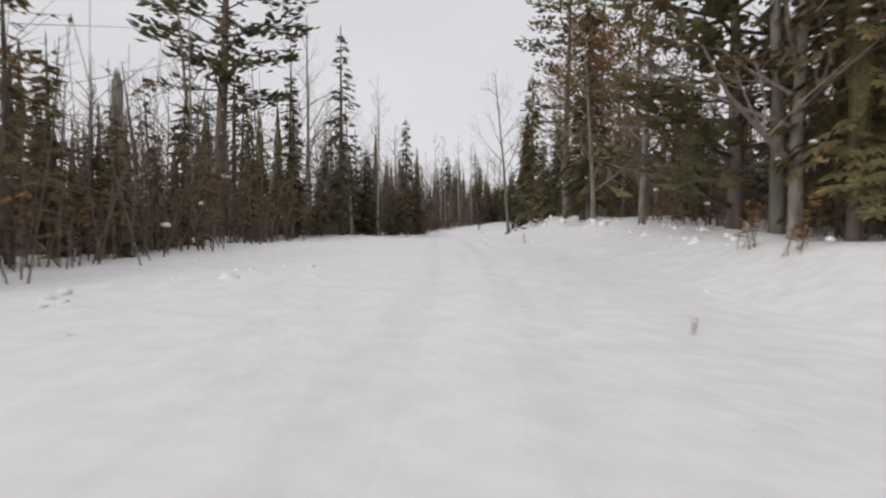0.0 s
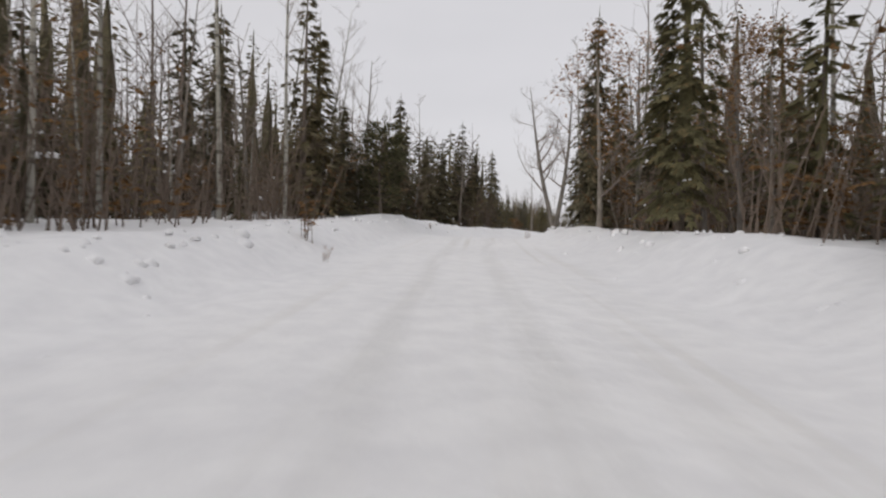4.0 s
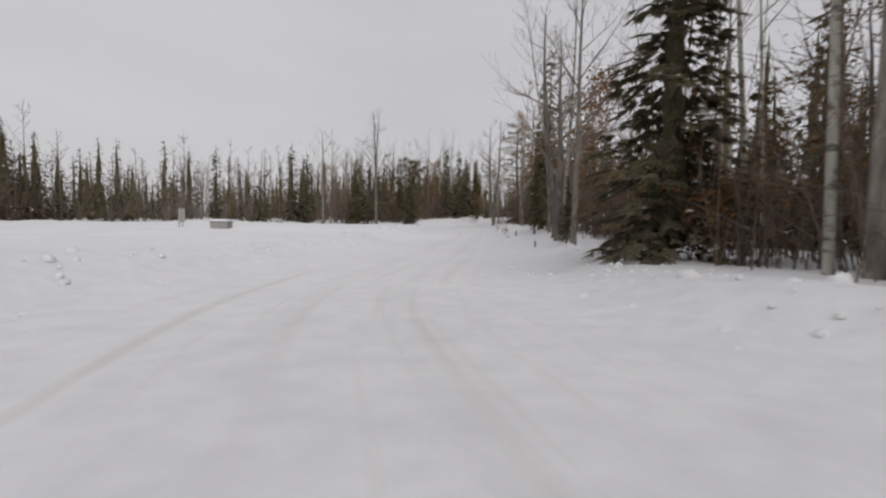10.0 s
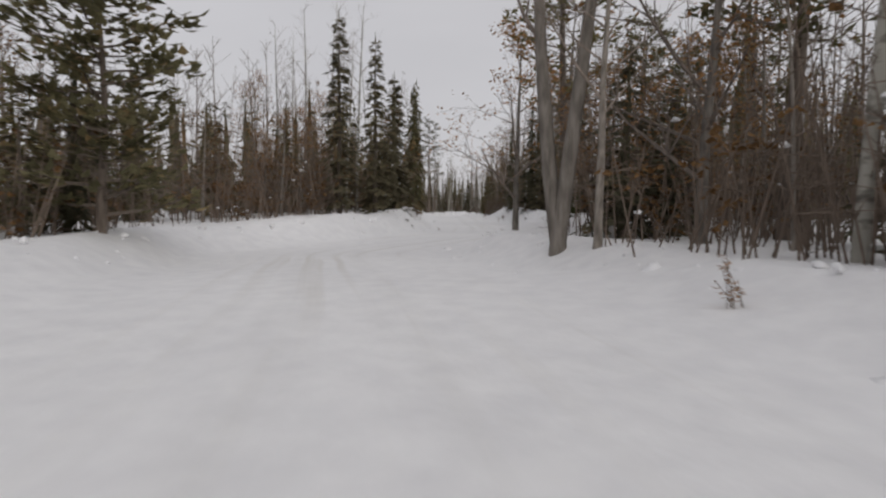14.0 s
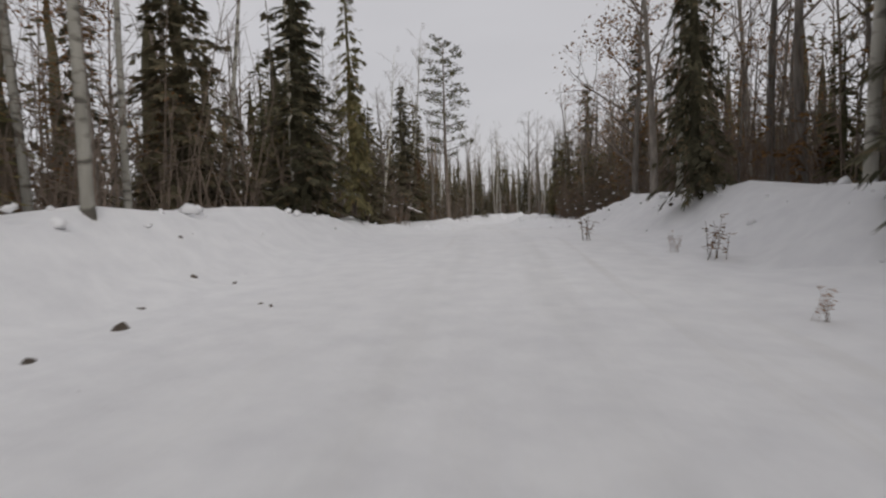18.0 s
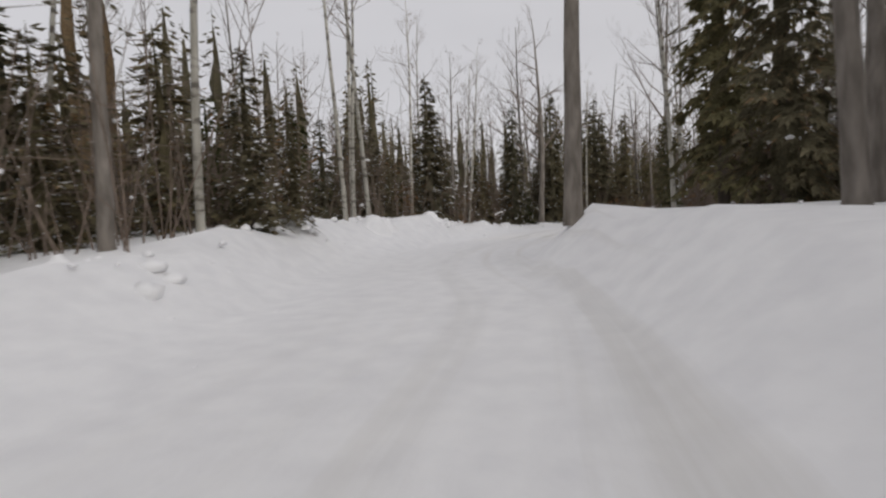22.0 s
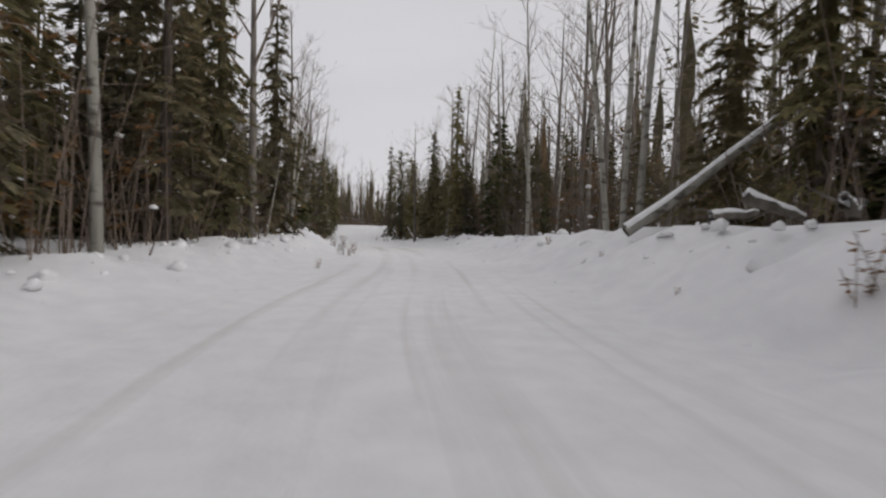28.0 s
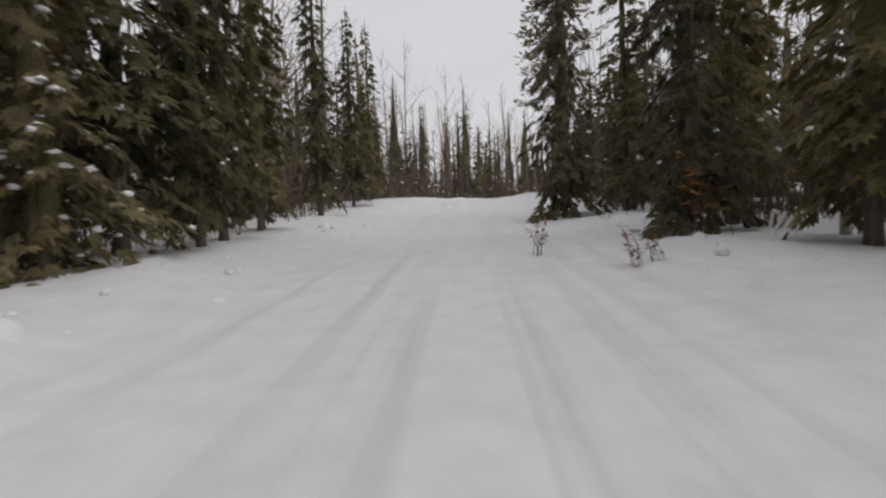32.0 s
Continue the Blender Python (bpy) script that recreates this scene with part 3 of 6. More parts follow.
def spruce_kind(key, name, seed, H, R, start, gaps, mat, snowy, label, fine=True, droop=0.3):
    if fine:
        spruce_kind(key + "_far", name, seed + 100, H, R, start, gaps, mat, snowy, label, False, droop)
    t, c, s = grow_spruce(seed, H, R, start, gaps, 1.0, fine, droop, snowy)
    kind_of_tree(key, name, label, "tree", "conifers along the road",
                 [("trunk", t, BARK_DARK, True, ""), ("crown", c, mat, False, ""), ("snow_patch", s, SNOW_CAP, True, "clumps of snow caught on the boughs")])


spruce_kind("spruce", "spruce_tree", 11, 14.0, 2.7, 0.03, 0.02, SPRUCE, 0.006, "dark green spruce tree standing in snow at the forest edge")
spruce_kind("spruce_thin", "narrow_spruce_tree", 12, 15.0, 1.7, 0.05, 0.1, SPRUCE, 0.006, "narrow dark spruce tree with a pointed top")
spruce_kind("spruce_old", "old_spruce_tree", 13, 17.0, 2.6, 0.10, 0.4, SPRUCE, 0.008, "tall ragged spruce tree with gaps between its boughs")
spruce_kind("spruce_snowy", "snowy_spruce_tree", 14, 13.0, 2.6, 0.02, 0.05, SPRUCE, 0.08, "dark spruce tree with clumps of snow on its boughs")
spruce_kind("fir_snowy", "fir_tree", 15, 8.0, 1.9, 0.02, 0.05, FIR_GREEN, 0.06, "young balsam fir dusted with snow")
spruce_kind("fir", "fir_tree", 16, 9.0, 2.0, 0.02, 0.08, FIR_GREEN, 0.006, "young green balsam fir beside the road")
spruce_kind("hemlock", "hemlock_tree", 17, 15.0, 2.8, 0.12, 0.15, PINE, 0.008, "broad green hemlock with drooping boughs", True, 0.45)

for key, args, mat, label, group in (
    ("maple", (21, 17.0, 0.165, 0.30, 13, 0.75, 3, 0.03, 0.35), BARK_GREY, "tall leafless hardwood tree with grey bark", "bare hardwoods along the road"),
    ("maple_wide", (22, 14.0, 0.24, 0.25, 14, 1.0, 3, 0.05, 0.25), BARK_GREY, "leafless hardwood tree with a spreading crown", "bare hardwoods along the road"),
    ("maple_fork", (23, 16.0, 0.19, 0.35, 9, 0.8, 3, 0.03, 0.3, 0.0, 0.09), BARK_GREY, "twin-stemmed leafless hardwood tree", "bare hardwoods along the road"),
    ("maple_twin", (28, 11.0, 0.19, 0.26, 14, 1.0, 3, 0.04, 0.22, 0.0, 0.22, 0.46), BARK_GREY, "leafless hardwood tree with two stems parting at its base", "bare hardwoods along the road"),
    ("aspen", (24, 19.0, 0.12, 0.55, 11, 0.7, 3, 0.02, 0.3, 0.0, 0.0, 0.3), BARK_PALE, "slender pale-barked leafless aspen", "aspens along the road"),
    ("aspen_bent", (25, 17.0, 0.13, 0.45, 10, 0.7, 3, 0.06, 0.3, 0.0, 0.0, 0.3), BARK_PALE, "leaning pale-barked leafless aspen", "aspens along the road"),
    ("pole", (26, 12.0, 0.07, 0.35, 9, 0.6, 2, 0.05, 0.3, 0.0, 0.0, 0.22), BARK_GREY, "thin leafless sapling at the forest edge", "saplings at the forest edge"),
    ("pole_bent", (27, 9.0, 0.06, 0.25, 9, 0.7, 2, 0.10, 0.3, 0.0, 0.0, 0.25), BARK_GREY, "thin bent leafless sapling", "saplings at the forest edge"),
):
    t, li, le = grow_bare(*args)
    far = list(args)
    far[0], far[6] = far[0] + 100, 2
    t2, li2, le2 = grow_bare(*far)
    kind_of_tree(key + "_far", {"aspen": "aspen_tree", "pole": "sapling"}.get(key.split("_")[0], "bare_tree"), label, "sapling" if "pole" in key else "tree", group,
                 [("trunk", t2, mat, True, ""), ("branchwork", li2, TWIG, False, "")])
    kind_of_tree(key, {"aspen": "aspen_tree", "pole": "sapling"}.get(key.split("_")[0], "bare_tree"), label, "sapling" if "pole" in key else "tree", group,
                 [("trunk", t, mat, True, ""), ("branchwork", li, TWIG, False, "")])

t, li, le = grow_bare(31, 13.0, 0.17, 0.12, 15, 0.95, 3, 0.04, 0.15, 0.9)
kind_of_tree("oak", "oak_tree", "oak tree still holding dry brown leaves", "tree", "oaks with brown leaves",
             [("trunk", t, BARK_GREY, True, ""), ("branchwork", li, TWIG, False, ""), ("foliage", le, DRY_LEAF, False, "dry russet leaves")])
t, li, le = grow_bare(32, 5.0, 0.06, 0.08, 14, 1.0, 3, 0.06, 0.2, 0.9)
kind_of_tree("beech", "young_beech", "young beech holding pale brown dead leaves", "tree", "oaks with brown leaves",
             [("trunk", t, BARK_GREY, True, ""), ("branchwork", li, TWIG, False, ""), ("foliage", le, DRY_LEAF, False, "dry russet leaves")])
for key, args, label in (
    ("pine", (41, 20.0, 3.9, 0.35, 44, 0.30), "tall white pine with open plumes of needles"),
    ("pine_tall", (42, 23.0, 3.2, 0.5, 40, 0.30), "very tall white pine with a bare lower trunk"),
    ("pine_young", (43, 9.0, 2.9, 0.05, 60, 0.14), "bushy green young white pine"),
):
    t, li, c = grow_pine(*args)
    kind_of_tree(key, "pine_tree", label, "tree", "pines along the road",
                 [("trunk", t, BARK_DARK, True, ""), ("branchwork", li, BARK_DARK, False, ""), ("crown", c, PINE, False, "")])


kind_of_tree("snag", "dead_snag", "dead broken-off tree trunk with short limb stubs", "tree", "", [("trunk", grow_snag(51, 8.0, 0.26), BARK_GREY, True, "")])


# ---- where the trees stand ----
rng = random.Random(5)
TAKEN = []


def clear_of(x, y, gap):
    return all((x - a) ** 2 + (y - b) ** 2 > gap * gap for a, b in TAKEN)


def edge_gap(xy):
    """How far beyond the forest's edge a place lies (negative: on the road's side of it)."""
    xy = np.atleast_2d(xy)
    best = np.full(len(xy), 1e9)
    el, er = table(EDGES, CURVE_T)
    for k in range(len(xy)):
        off = xy[k] - CURVE[:, :2]
        u = TANGENT[:, 1] * off[:, 0] - TANGENT[:, 0] * off[:, 1]
        w = TANGENT[:, 0] * off[:, 0] + TANGENT[:, 1] * off[:, 1]
        near = np.abs(w) < 2.0
        if near.any():
            g = np.where(u < 0, -u - el, u - er)[near]
            best[k] = g.min()
        best[k] = min(best[k], np.hypot(off[:, 0], off[:, 1]).min() - 6.0)
    return best


# mixes of kinds by stretch of the road: until time, left mix, right mix
MIX = [
    (3.2, ("spruce", "spruce_thin", "spruce_old", "maple", "pole", "fir"), ("hemlock", "oak", "pine", "spruce", "maple", "pole")),
    (6.2, ("spruce", "spruce_thin", "aspen", "spruce_old", "maple"), ("spruce", "oak", "aspen", "hemlock", "pole")),
    (9.0, ("spruce", "spruce_thin", "maple", "pine_young"), ("spruce", "hemlock", "aspen", "maple", "pole")),
    (12.0, ("spruce_thin", "spruce", "maple", "pine_young", "spruce"), ("oak", "maple", "aspen", "hemlock", "spruce", "beech")),
    (14.5, ("spruce", "pine_young", "maple", "beech", "pole"), ("maple", "oak", "pole", "spruce", "pole", "maple")),
    (16.5, ("oak", "spruce", "spruce_old", "beech", "hemlock"), ("oak", "pine", "spruce", "beech", "pole", "maple")),
    (19.0, ("hemlock", "spruce_old", "aspen", "oak"), ("oak", "spruce", "pine", "aspen", "hemlock")),
    (22.0, ("hemlock", "spruce_old", "hemlock", "spruce", "pole", "maple", "spruce_thin"), ("maple", "spruce", "maple", "pole", "oak", "pole")),
    (26.5, ("spruce_snowy", "spruce_snowy", "aspen", "pole", "fir_snowy", "spruce_thin"), ("aspen", "hemlock", "spruce", "aspen", "pole")),
    (29.0, ("spruce", "hemlock", "hemlock", "maple", "spruce"), ("maple", "aspen", "pole", "spruce", "fir")),
    (31.0, ("spruce_snowy", "hemlock", "aspen", "spruce", "hemlock"), ("spruce_snowy", "hemlock", "aspen", "pole", "maple")),
    (99.0, ("pole", "hemlock", "maple", "spruce_thin", "pole"), ("hemlock", "pole", "spruce", "pole", "hemlock")),
]


def tall_at(t):
    """How much taller the wood stands on the closed-in stretches."""
    return 1.15 if t > 26.5 else 1.0


def mix_at(t, right):
    for row in MIX:
        if t <= row[0]:
            return row[2] if right else row[1]
    return MIX[-1][2 if right else 1]


# trees with a known place: kind, x, y, scale, turn, tilt, wide
KNOWN = [
    ("spruce", 66.8, 134.6, 0.95, 10, 0.0, 1.10),
    ("hemlock", 63.9, 131.7, 0.90, 80, 0.0, 1.10),
    ("spruce", 61.3, 130.1, 0.90, 150, 0.0, 1.10),
    ("hemlock", 60.4, 128.8, 0.90, 15, 0.0, 1.10),
    ("oak", 64.4, 136.6, 0.50, 70, 0.0, 1.20),
    ("spruce", 35.6, 153.9, 0.72, 10, 0.0, 1.20),
    ("spruce", 39.0, 154.6, 0.50, 80, 0.0, 1.70),
    ("pine_young", 38.4, 159.6, 0.50, 0, 0.0, 1.10),
    ("pine_young", 42.3, 159.8, 0.62, 40, 0.0, 1.10),
    ("spruce_thin", 45.4, 163.8, 0.50, 70, 0.0, 1.30),
    ("maple", 42.5, 163.9, 0.42, 0, 0.0, 1.20),
    ("spruce", 49.6, 166.6, 0.50, 150, 0.0, 1.30),
    ("spruce_thin", 51.5, 168.9, 0.50, 15, 0.0, 1.20),
    ("pine_young", 54.4, 166.0, 0.62, 200, 0.0, 1.10),
    ("beech", 45.5, 160.8, 0.50, 9, 0.0, 1.30),
    ("pine_young", 54.5, 171.6, 0.50, 90, 0.0, 1.20),
    ("maple_twin", 25.4, 107.8, 1.00, 294, 0.0, 1.0),
    ("snag", -10.4, 17.4, 0.69, 121, 0.0, 1.21),
    ("spruce_old_far", -11.1, 13.8, 0.52, 66, 0.0, 1.13),
    ("spruce_far", -11.9, 25.0, 0.44, 189, 0.0, 1.25),
    ("spruce_thin", -10.1, 28.2, 0.46, 309, 0.0, 1.25),
    ("spruce_thin", -8.8, 31.4, 0.64, 242, 0.0, 1.25),
    ("spruce_far", -10.5, 19.8, 0.28, 320, 0.0, 1.25),
    ("spruce_thin_far", -12.0, 18.6, 0.28, 297, 0.0, 1.25),
    ("spruce", -8.8, 48.2, 0.67, 33, 0.0, 1.22),
    ("pole", -9.1, 43.8, 0.94, 310, 0.0, 1.03),
    ("oak", 7.7, 20.9, 0.64, 6, 0.0, 1.25),
    ("pine_young", 8.6, 16.2, 1.50, 240, 0.0, 1.0),
    ("oak", 7.7, 11.8, 0.74, 119, 0.0, 1.16),
    ("hemlock", 8.4, 11.0, 0.76, 240, 0.0, 1.14),
    ("oak", 8.4, 13.6, 0.95, 281, 0.0, 1.1),
    ("oak", 7.4, 26.6, 0.64, 243, 0.0, 1.25),
    ("spruce_old", -6.3, 33.6, 0.76, 77, 0.0, 1.15),
    ("spruce_old", -7.2, 32.0, 0.33, 118, 0.0, 1.25),
    ("maple", -6.8, 40.4, 0.57, -90, 3.6, 1.25),
    ("spruce", -7.3, 50.4, 0.59, 325, 0.0, 1.25),
    ("spruce_thin", 7.4, 34.7, 0.35, 77, 0.0, 1.25),
    ("spruce", 7.2, 39.0, 0.38, 267, 0.0, 1.25),
    ("pine", 7.5, 32.7, 0.74, 7, 0.0, 1.16),
    ("oak", 7.6, 29.5, 0.80, 32, 0.0, 1.12),
    ("hemlock", 7.5, 27.9, 0.76, 302, 0.0, 1.15),
    ("pole", 21.4, 92.2, 1.05, 21, 0.0, 0.99),
    ("spruce_old", -8.4, 49.9, 0.38, 154, 0.0, 1.25),
    ("aspen", -6.4, 52.9, 0.78, 137, 0.0, 1.13),
    ("spruce_thin", -5.3, 56.4, 0.38, 242, 0.0, 1.25),
    ("aspen_far", 15.8, 66.5, 0.79, -96, 3.9, 1.13),
    ("hemlock", 11.3, 61.3, 0.74, 198, 0.0, 1.16),
    ("aspen", 10.8, 49.3, 0.77, 218, 0.0, 1.14),
    ("pole_far", 18.1, 66.6, 0.60, -96, 6.8, 1.25),
    ("hemlock", 10.9, 51.4, 0.79, 295, 0.0, 1.12),
    ("hemlock", 7.1, 43.2, 0.80, 68, 0.0, 1.12),
    ("pole", -6.9, 62.8, 0.53, 187, 0.0, 1.25),
    ("spruce", -3.1, 64.2, 0.52, 49, 0.0, 1.25),
    ("spruce", -5.6, 61.0, 0.40, 18, 0.0, 1.25),
    ("maple", -5.3, 62.5, 0.72, 111, 0.0, 1.18),
    ("hemlock", 8.3, 52.8, 0.77, 344, 0.0, 1.14),
    ("hemlock", 9.0, 57.2, 0.28, 223, 0.0, 1.25),
    ("fir", 13.4, 73.4, 0.84, 320, 0.0, 1.09),
    ("maple", 10.5, 64.6, 0.82, 215, 0.0, 1.10),
    ("maple", 8.8, 56.0, 0.77, 197, 0.0, 1.14),
    ("spruce", 7.9, 51.4, 0.84, 273, 0.0, 1.09),
    ("aspen", 2.8, 91.7, 0.76, 299, 0.0, 1.15),
    ("spruce_far", -0.2, 102.0, 0.79, 172, 0.0, 1.13),
    ("spruce_far", 1.3, 105.8, 0.86, 14, 0.0, 1.08),
    ("aspen", 5.2, 98.1, 0.79, 310, 0.0, 1.12),
    ("spruce_old", 6.1, 101.1, 0.80, 83, 0.0, 1.12),
    ("aspen", 7.3, 104.1, 0.53, 71, 7.0, 1.25),
    ("spruce", 8.9, 108.2, 0.58, 357, 0.0, 1.25),
    ("spruce", 12.5, 115.3, 0.64, 167, 0.0, 1.25),
    ("spruce", 19.1, 123.7, 0.68, 277, 0.0, 1.21),
    ("spruce", 26.5, 101.5, 0.78, 292, 0.0, 1.13),
    ("oak", 23.7, 95.2, 0.74, 291, 0.0, 1.17),
    ("spruce", 22.8, 92.2, 0.77, 335, 0.0, 1.14),
    ("spruce_thin", 21.9, 89.9, 0.45, 108, 0.0, 1.25),
    ("pole", 18.8, 84.8, 1.0, 293, 0.0, 1.15),
    ("hemlock", 17.1, 84.0, 0.77, 63, 0.0, 1.14),
    ("aspen", 7.0, 105.1, 0.69, 69, 6.0, 1.21),
    ("aspen_far", 4.8, 107.2, 0.79, 69, 4.2, 1.12),
    ("spruce_far", 5.8, 105.6, 0.41, 247, 0.0, 1.25),
    ("spruce", 8.8, 106.1, 0.54, 45, 0.0, 1.25),
    ("pine_young", 11.4, 106.4, 0.66, 176, 0.0, 1.23),
    ("spruce", 14.7, 118.6, 0.55, 34, 0.0, 1.25),
    ("spruce", 21.5, 126.4, 0.70, 210, 0.0, 1.19),
    ("spruce", 21.9, 96.8, 0.89, 10, 0.0, 1.06),
    ("oak", 21.2, 94.9, 0.75, 212, 0.0, 1.16),
    ("maple", 28.0, 103.8, 0.61, -111, 2.8, 1.25),
    ("pole", 20.1, 91.5, 0.17, -111, 14.0, 1.25),
    ("spruce", 15.4, 119.8, 0.88, 22, 0.0, 1.06),
    ("maple", 17.4, 121.6, 0.45, 59, 6.4, 1.25),
    ("maple", 25.5, 131.9, 0.64, 309, 0.0, 1.25),
    ("spruce", 43.7, 126.8, 0.84, 314, 0.0, 1.09),
    ("hemlock", 42.4, 123.5, 0.79, 23, 0.0, 1.12),
    ("spruce_old", 27.4, 107.2, 0.76, 300, 0.0, 1.15),
    ("aspen", 25.9, 105.1, 0.72, 142, 0.0, 1.18),
    ("hemlock", 29.0, 109.0, 0.81, 18, 0.0, 1.11),
    ("spruce_old", 28.1, 138.3, 0.70, 55, 0.0, 1.19),
    ("spruce_old", 26.1, 133.5, 0.79, 16, 0.0, 1.13),
    ("spruce", 43.5, 124.4, 0.80, 134, 0.0, 1.12),
    ("aspen", 40.7, 123.1, 0.70, -127, 4.0, 1.20),
    ("hemlock", 38.4, 119.6, 0.74, 173, 0.0, 1.16),
    ("pole", 40.6, 121.6, 0.24, -127, 14.0, 1.25),
    ("aspen", 48.8, 130.2, 0.79, -136, 3.8, 1.12),
    ("aspen", 52.9, 131.7, 0.53, -136, 3.3, 1.25),
    ("spruce", 47.1, 127.4, 0.43, 197, 0.0, 1.25),
    ("hemlock", 44.2, 125.6, 0.83, 304, 0.0, 1.10),
    ("aspen", 39.9, 123.7, 0.80, 52, 0.0, 1.12),
    ("aspen", 96.9, 155.3, 1.03, -151, 8.2, 0.99),
    ("aspen_far", 96.3, 147.2, 1.03, -151, 7.5, 0.99),
    ("aspen", 62.0, 134.8, 0.80, -151, 4.9, 1.12),
    ("aspen_far", 67.0, 132.2, 0.75, -151, 6.4, 1.16),
    ("aspen_far", 59.8, 130.5, 0.74, -151, 5.7, 1.17),
    ("aspen", 53.0, 130.2, 0.80, -151, 3.3, 1.12),
    ("spruce", 60.2, 133.8, 0.79, 154, 0.0, 1.12),
    ("beech", 96.4, 151.8, 2.14, 223, 0.0, 0.75),
    ("oak", 68.4, 138.3, 0.51, 132, 0.0, 1.25),
    ("maple_wide", 81.1, 150.3, 0.86, -152, 5.1, 1.08),
    ("spruce", 68.8, 143.0, 0.83, 280, 0.0, 1.60),
    ("beech", 67.9, 141.1, 0.40, 173, 0.0, 1.50),
    ("aspen", 64.0, 139.6, 0.68, 212, 0.0, 1.21),
    ("aspen", 71.5, 141.1, 0.81, 161, 0.0, 1.11),
    ("oak", 67.5, 139.4, 0.31, 10, 0.0, 1.25),
    ("maple_wide", 83.0, 151.1, 0.81, 301, 0.0, 1.11),
    ("aspen", 80.0, 149.7, 0.76, 30, 0.0, 1.15),
    ("hemlock", 95.5, 156.3, 0.56, 324, 0.0, 1.25),
    ("aspen", 115.6, 166.5, 0.96, 321, 0.0, 1.02),
    ("oak", 90.1, 153.9, 0.50, 170, 0.0, 1.25),
    ("hemlock", 78.4, 149.0, 0.23, 238, 0.0, 1.25),
    ("maple", 76.5, 148.1, 0.75, 180, 0.0, 1.15),
    ("spruce_thin", 112.6, 163.2, 0.62, 142, 0.0, 1.13),
    ("pole", 102.2, 158.6, 0.95, 11, 0.0, 1.2),
    ("pole", 100.6, 157.6, 1.0, 25, 3.1, 1.15),
    ("hemlock", 97.2, 157.1, 0.87, 10, 0.0, 1.07),
    ("spruce_old", 92.3, 154.8, 0.84, 128, 0.0, 1.09),
    ("spruce", 102.7, 174.7, 0.32, 307, 0.0, 1.25),
    ("spruce", 104.4, 175.6, 0.29, 163, 0.0, 1.25),
    ("hemlock", 155.0, 177.6, 0.80, -172, 0.0, 1.0),
    ("oak", 125.2, 174.3, 0.54, 79, 0.0, 1.25),
    ("maple", 118.1, 170.6, 0.48, 23, 2.6, 1.25),
    ("pole", 107.3, 161.4, 1.10, 189, 0.0, 1.1),
    ("oak", 105.8, 162.3, 0.85, 135, 0.0, 0.8),
    ("spruce", 111.6, 161.5, 0.40, 153, 0.0, 1.25),
    ("maple", 111.7, 160.4, 0.33, 193, 0.0, 1.25),
    ("spruce", 106.5, 176.8, 0.28, 291, 0.0, 1.25),
    ("oak", 115.8, 164.1, 0.40, 350, 0.0, 1.25),
    ("oak", 113.5, 165.1, 0.23, 67, 0.0, 1.25),
    ("pole", 113.3, 163.6, 0.24, -157, 2.6, 1.25),
    ("spruce_thin", 135.3, 188.4, 0.85, 98, 0.0, 1.13),
    ("spruce_thin", 140.1, 188.5, 0.85, 122, 0.0, 1.08),
    ("spruce", 160.4, 176.7, 1.00, 80, 0.0, 1.00),
    ("spruce_far", 177.3, 181.0, 1.22, 332, 0.0, 0.92),
    ("spruce_thin", 163.4, 181.5, 0.74, 207, 0.0, 1.16),
    ("aspen", 169.1, 184.4, 0.85, 317, 0.0, 1.08),
    ("spruce", 174.4, 187.6, 0.79, 342, 0.0, 1.13),
    ("maple_fork", 152.0, 174.3, 0.83, -186, 2.6, 1.10),
    ("maple_wide", 138.9, 174.4, 0.84, 155, 0.0, 1.09),
    ("oak", 147.2, 173.0, 0.80, 99, 0.0, 1.0),
    ("pine", 132.9, 174.0, 0.75, 71, 0.0, 1.16),
    ("pine", 131.4, 174.0, 0.17, 25, 0.0, 1.25),
    ("fir", 135.8, 174.2, 0.38, 157, 0.0, 1.25),
    ("oak", 134.6, 174.1, 0.24, 317, 0.0, 1.25),
    ("spruce", 145.2, 189.6, 0.79, 276, 0.0, 1.13),
    ("spruce", 151.3, 190.7, 0.82, 100, 0.0, 1.10),
    ("maple", 141.9, 174.7, 0.88, 2, 3.0, 1.2),
    ("pole", 148.7, 174.5, 1.15, 82, 0.0, 1.1),
    ("spruce", 143.8, 175.1, 0.25, 146, 0.0, 1.25),
    ("aspen", 175.5, 204.5, 0.97, 279, 0.0, 1.01),
    ("aspen", 161.7, 195.8, 0.70, 127, 0.0, 1.19),
    ("spruce", 202.2, 215.6, 1.00, 159, 0.0, 1.00),
    ("hemlock", 152.9, 191.2, 0.85, 313, 0.0, 1.08),
    ("hemlock", 150.1, 190.2, 0.75, 302, 0.0, 1.16),
    ("spruce_old", 148.8, 191.6, 0.70, 51, 0.0, 1.05),
    ("oak", 147.3, 190.6, 0.60, 250, 0.0, 1.10),
    ("spruce", 166.4, 183.1, 0.87, 123, 0.0, 1.07),
    ("aspen", 165.6, 201.1, 0.74, 309, 0.0, 1.16),
    ("aspen", 170.6, 203.2, 0.73, 28, 2.5, 1.17),
    ("hemlock", 177.2, 202.4, 0.80, 194, 0.0, 1.12),
    ("spruce", 172.2, 201.0, 0.76, 196, 0.0, 1.15),
    ("spruce_thin", 210.3, 218.7, 0.93, 64, 0.0, 1.04),
    ("aspen", 205.4, 217.0, 1.03, 28, 3.3, 0.99),
    ("aspen", 176.2, 188.2, 0.74, 303, 0.0, 1.16),
    ("oak", 180.3, 189.5, 0.88, 207, 0.0, 1.07),
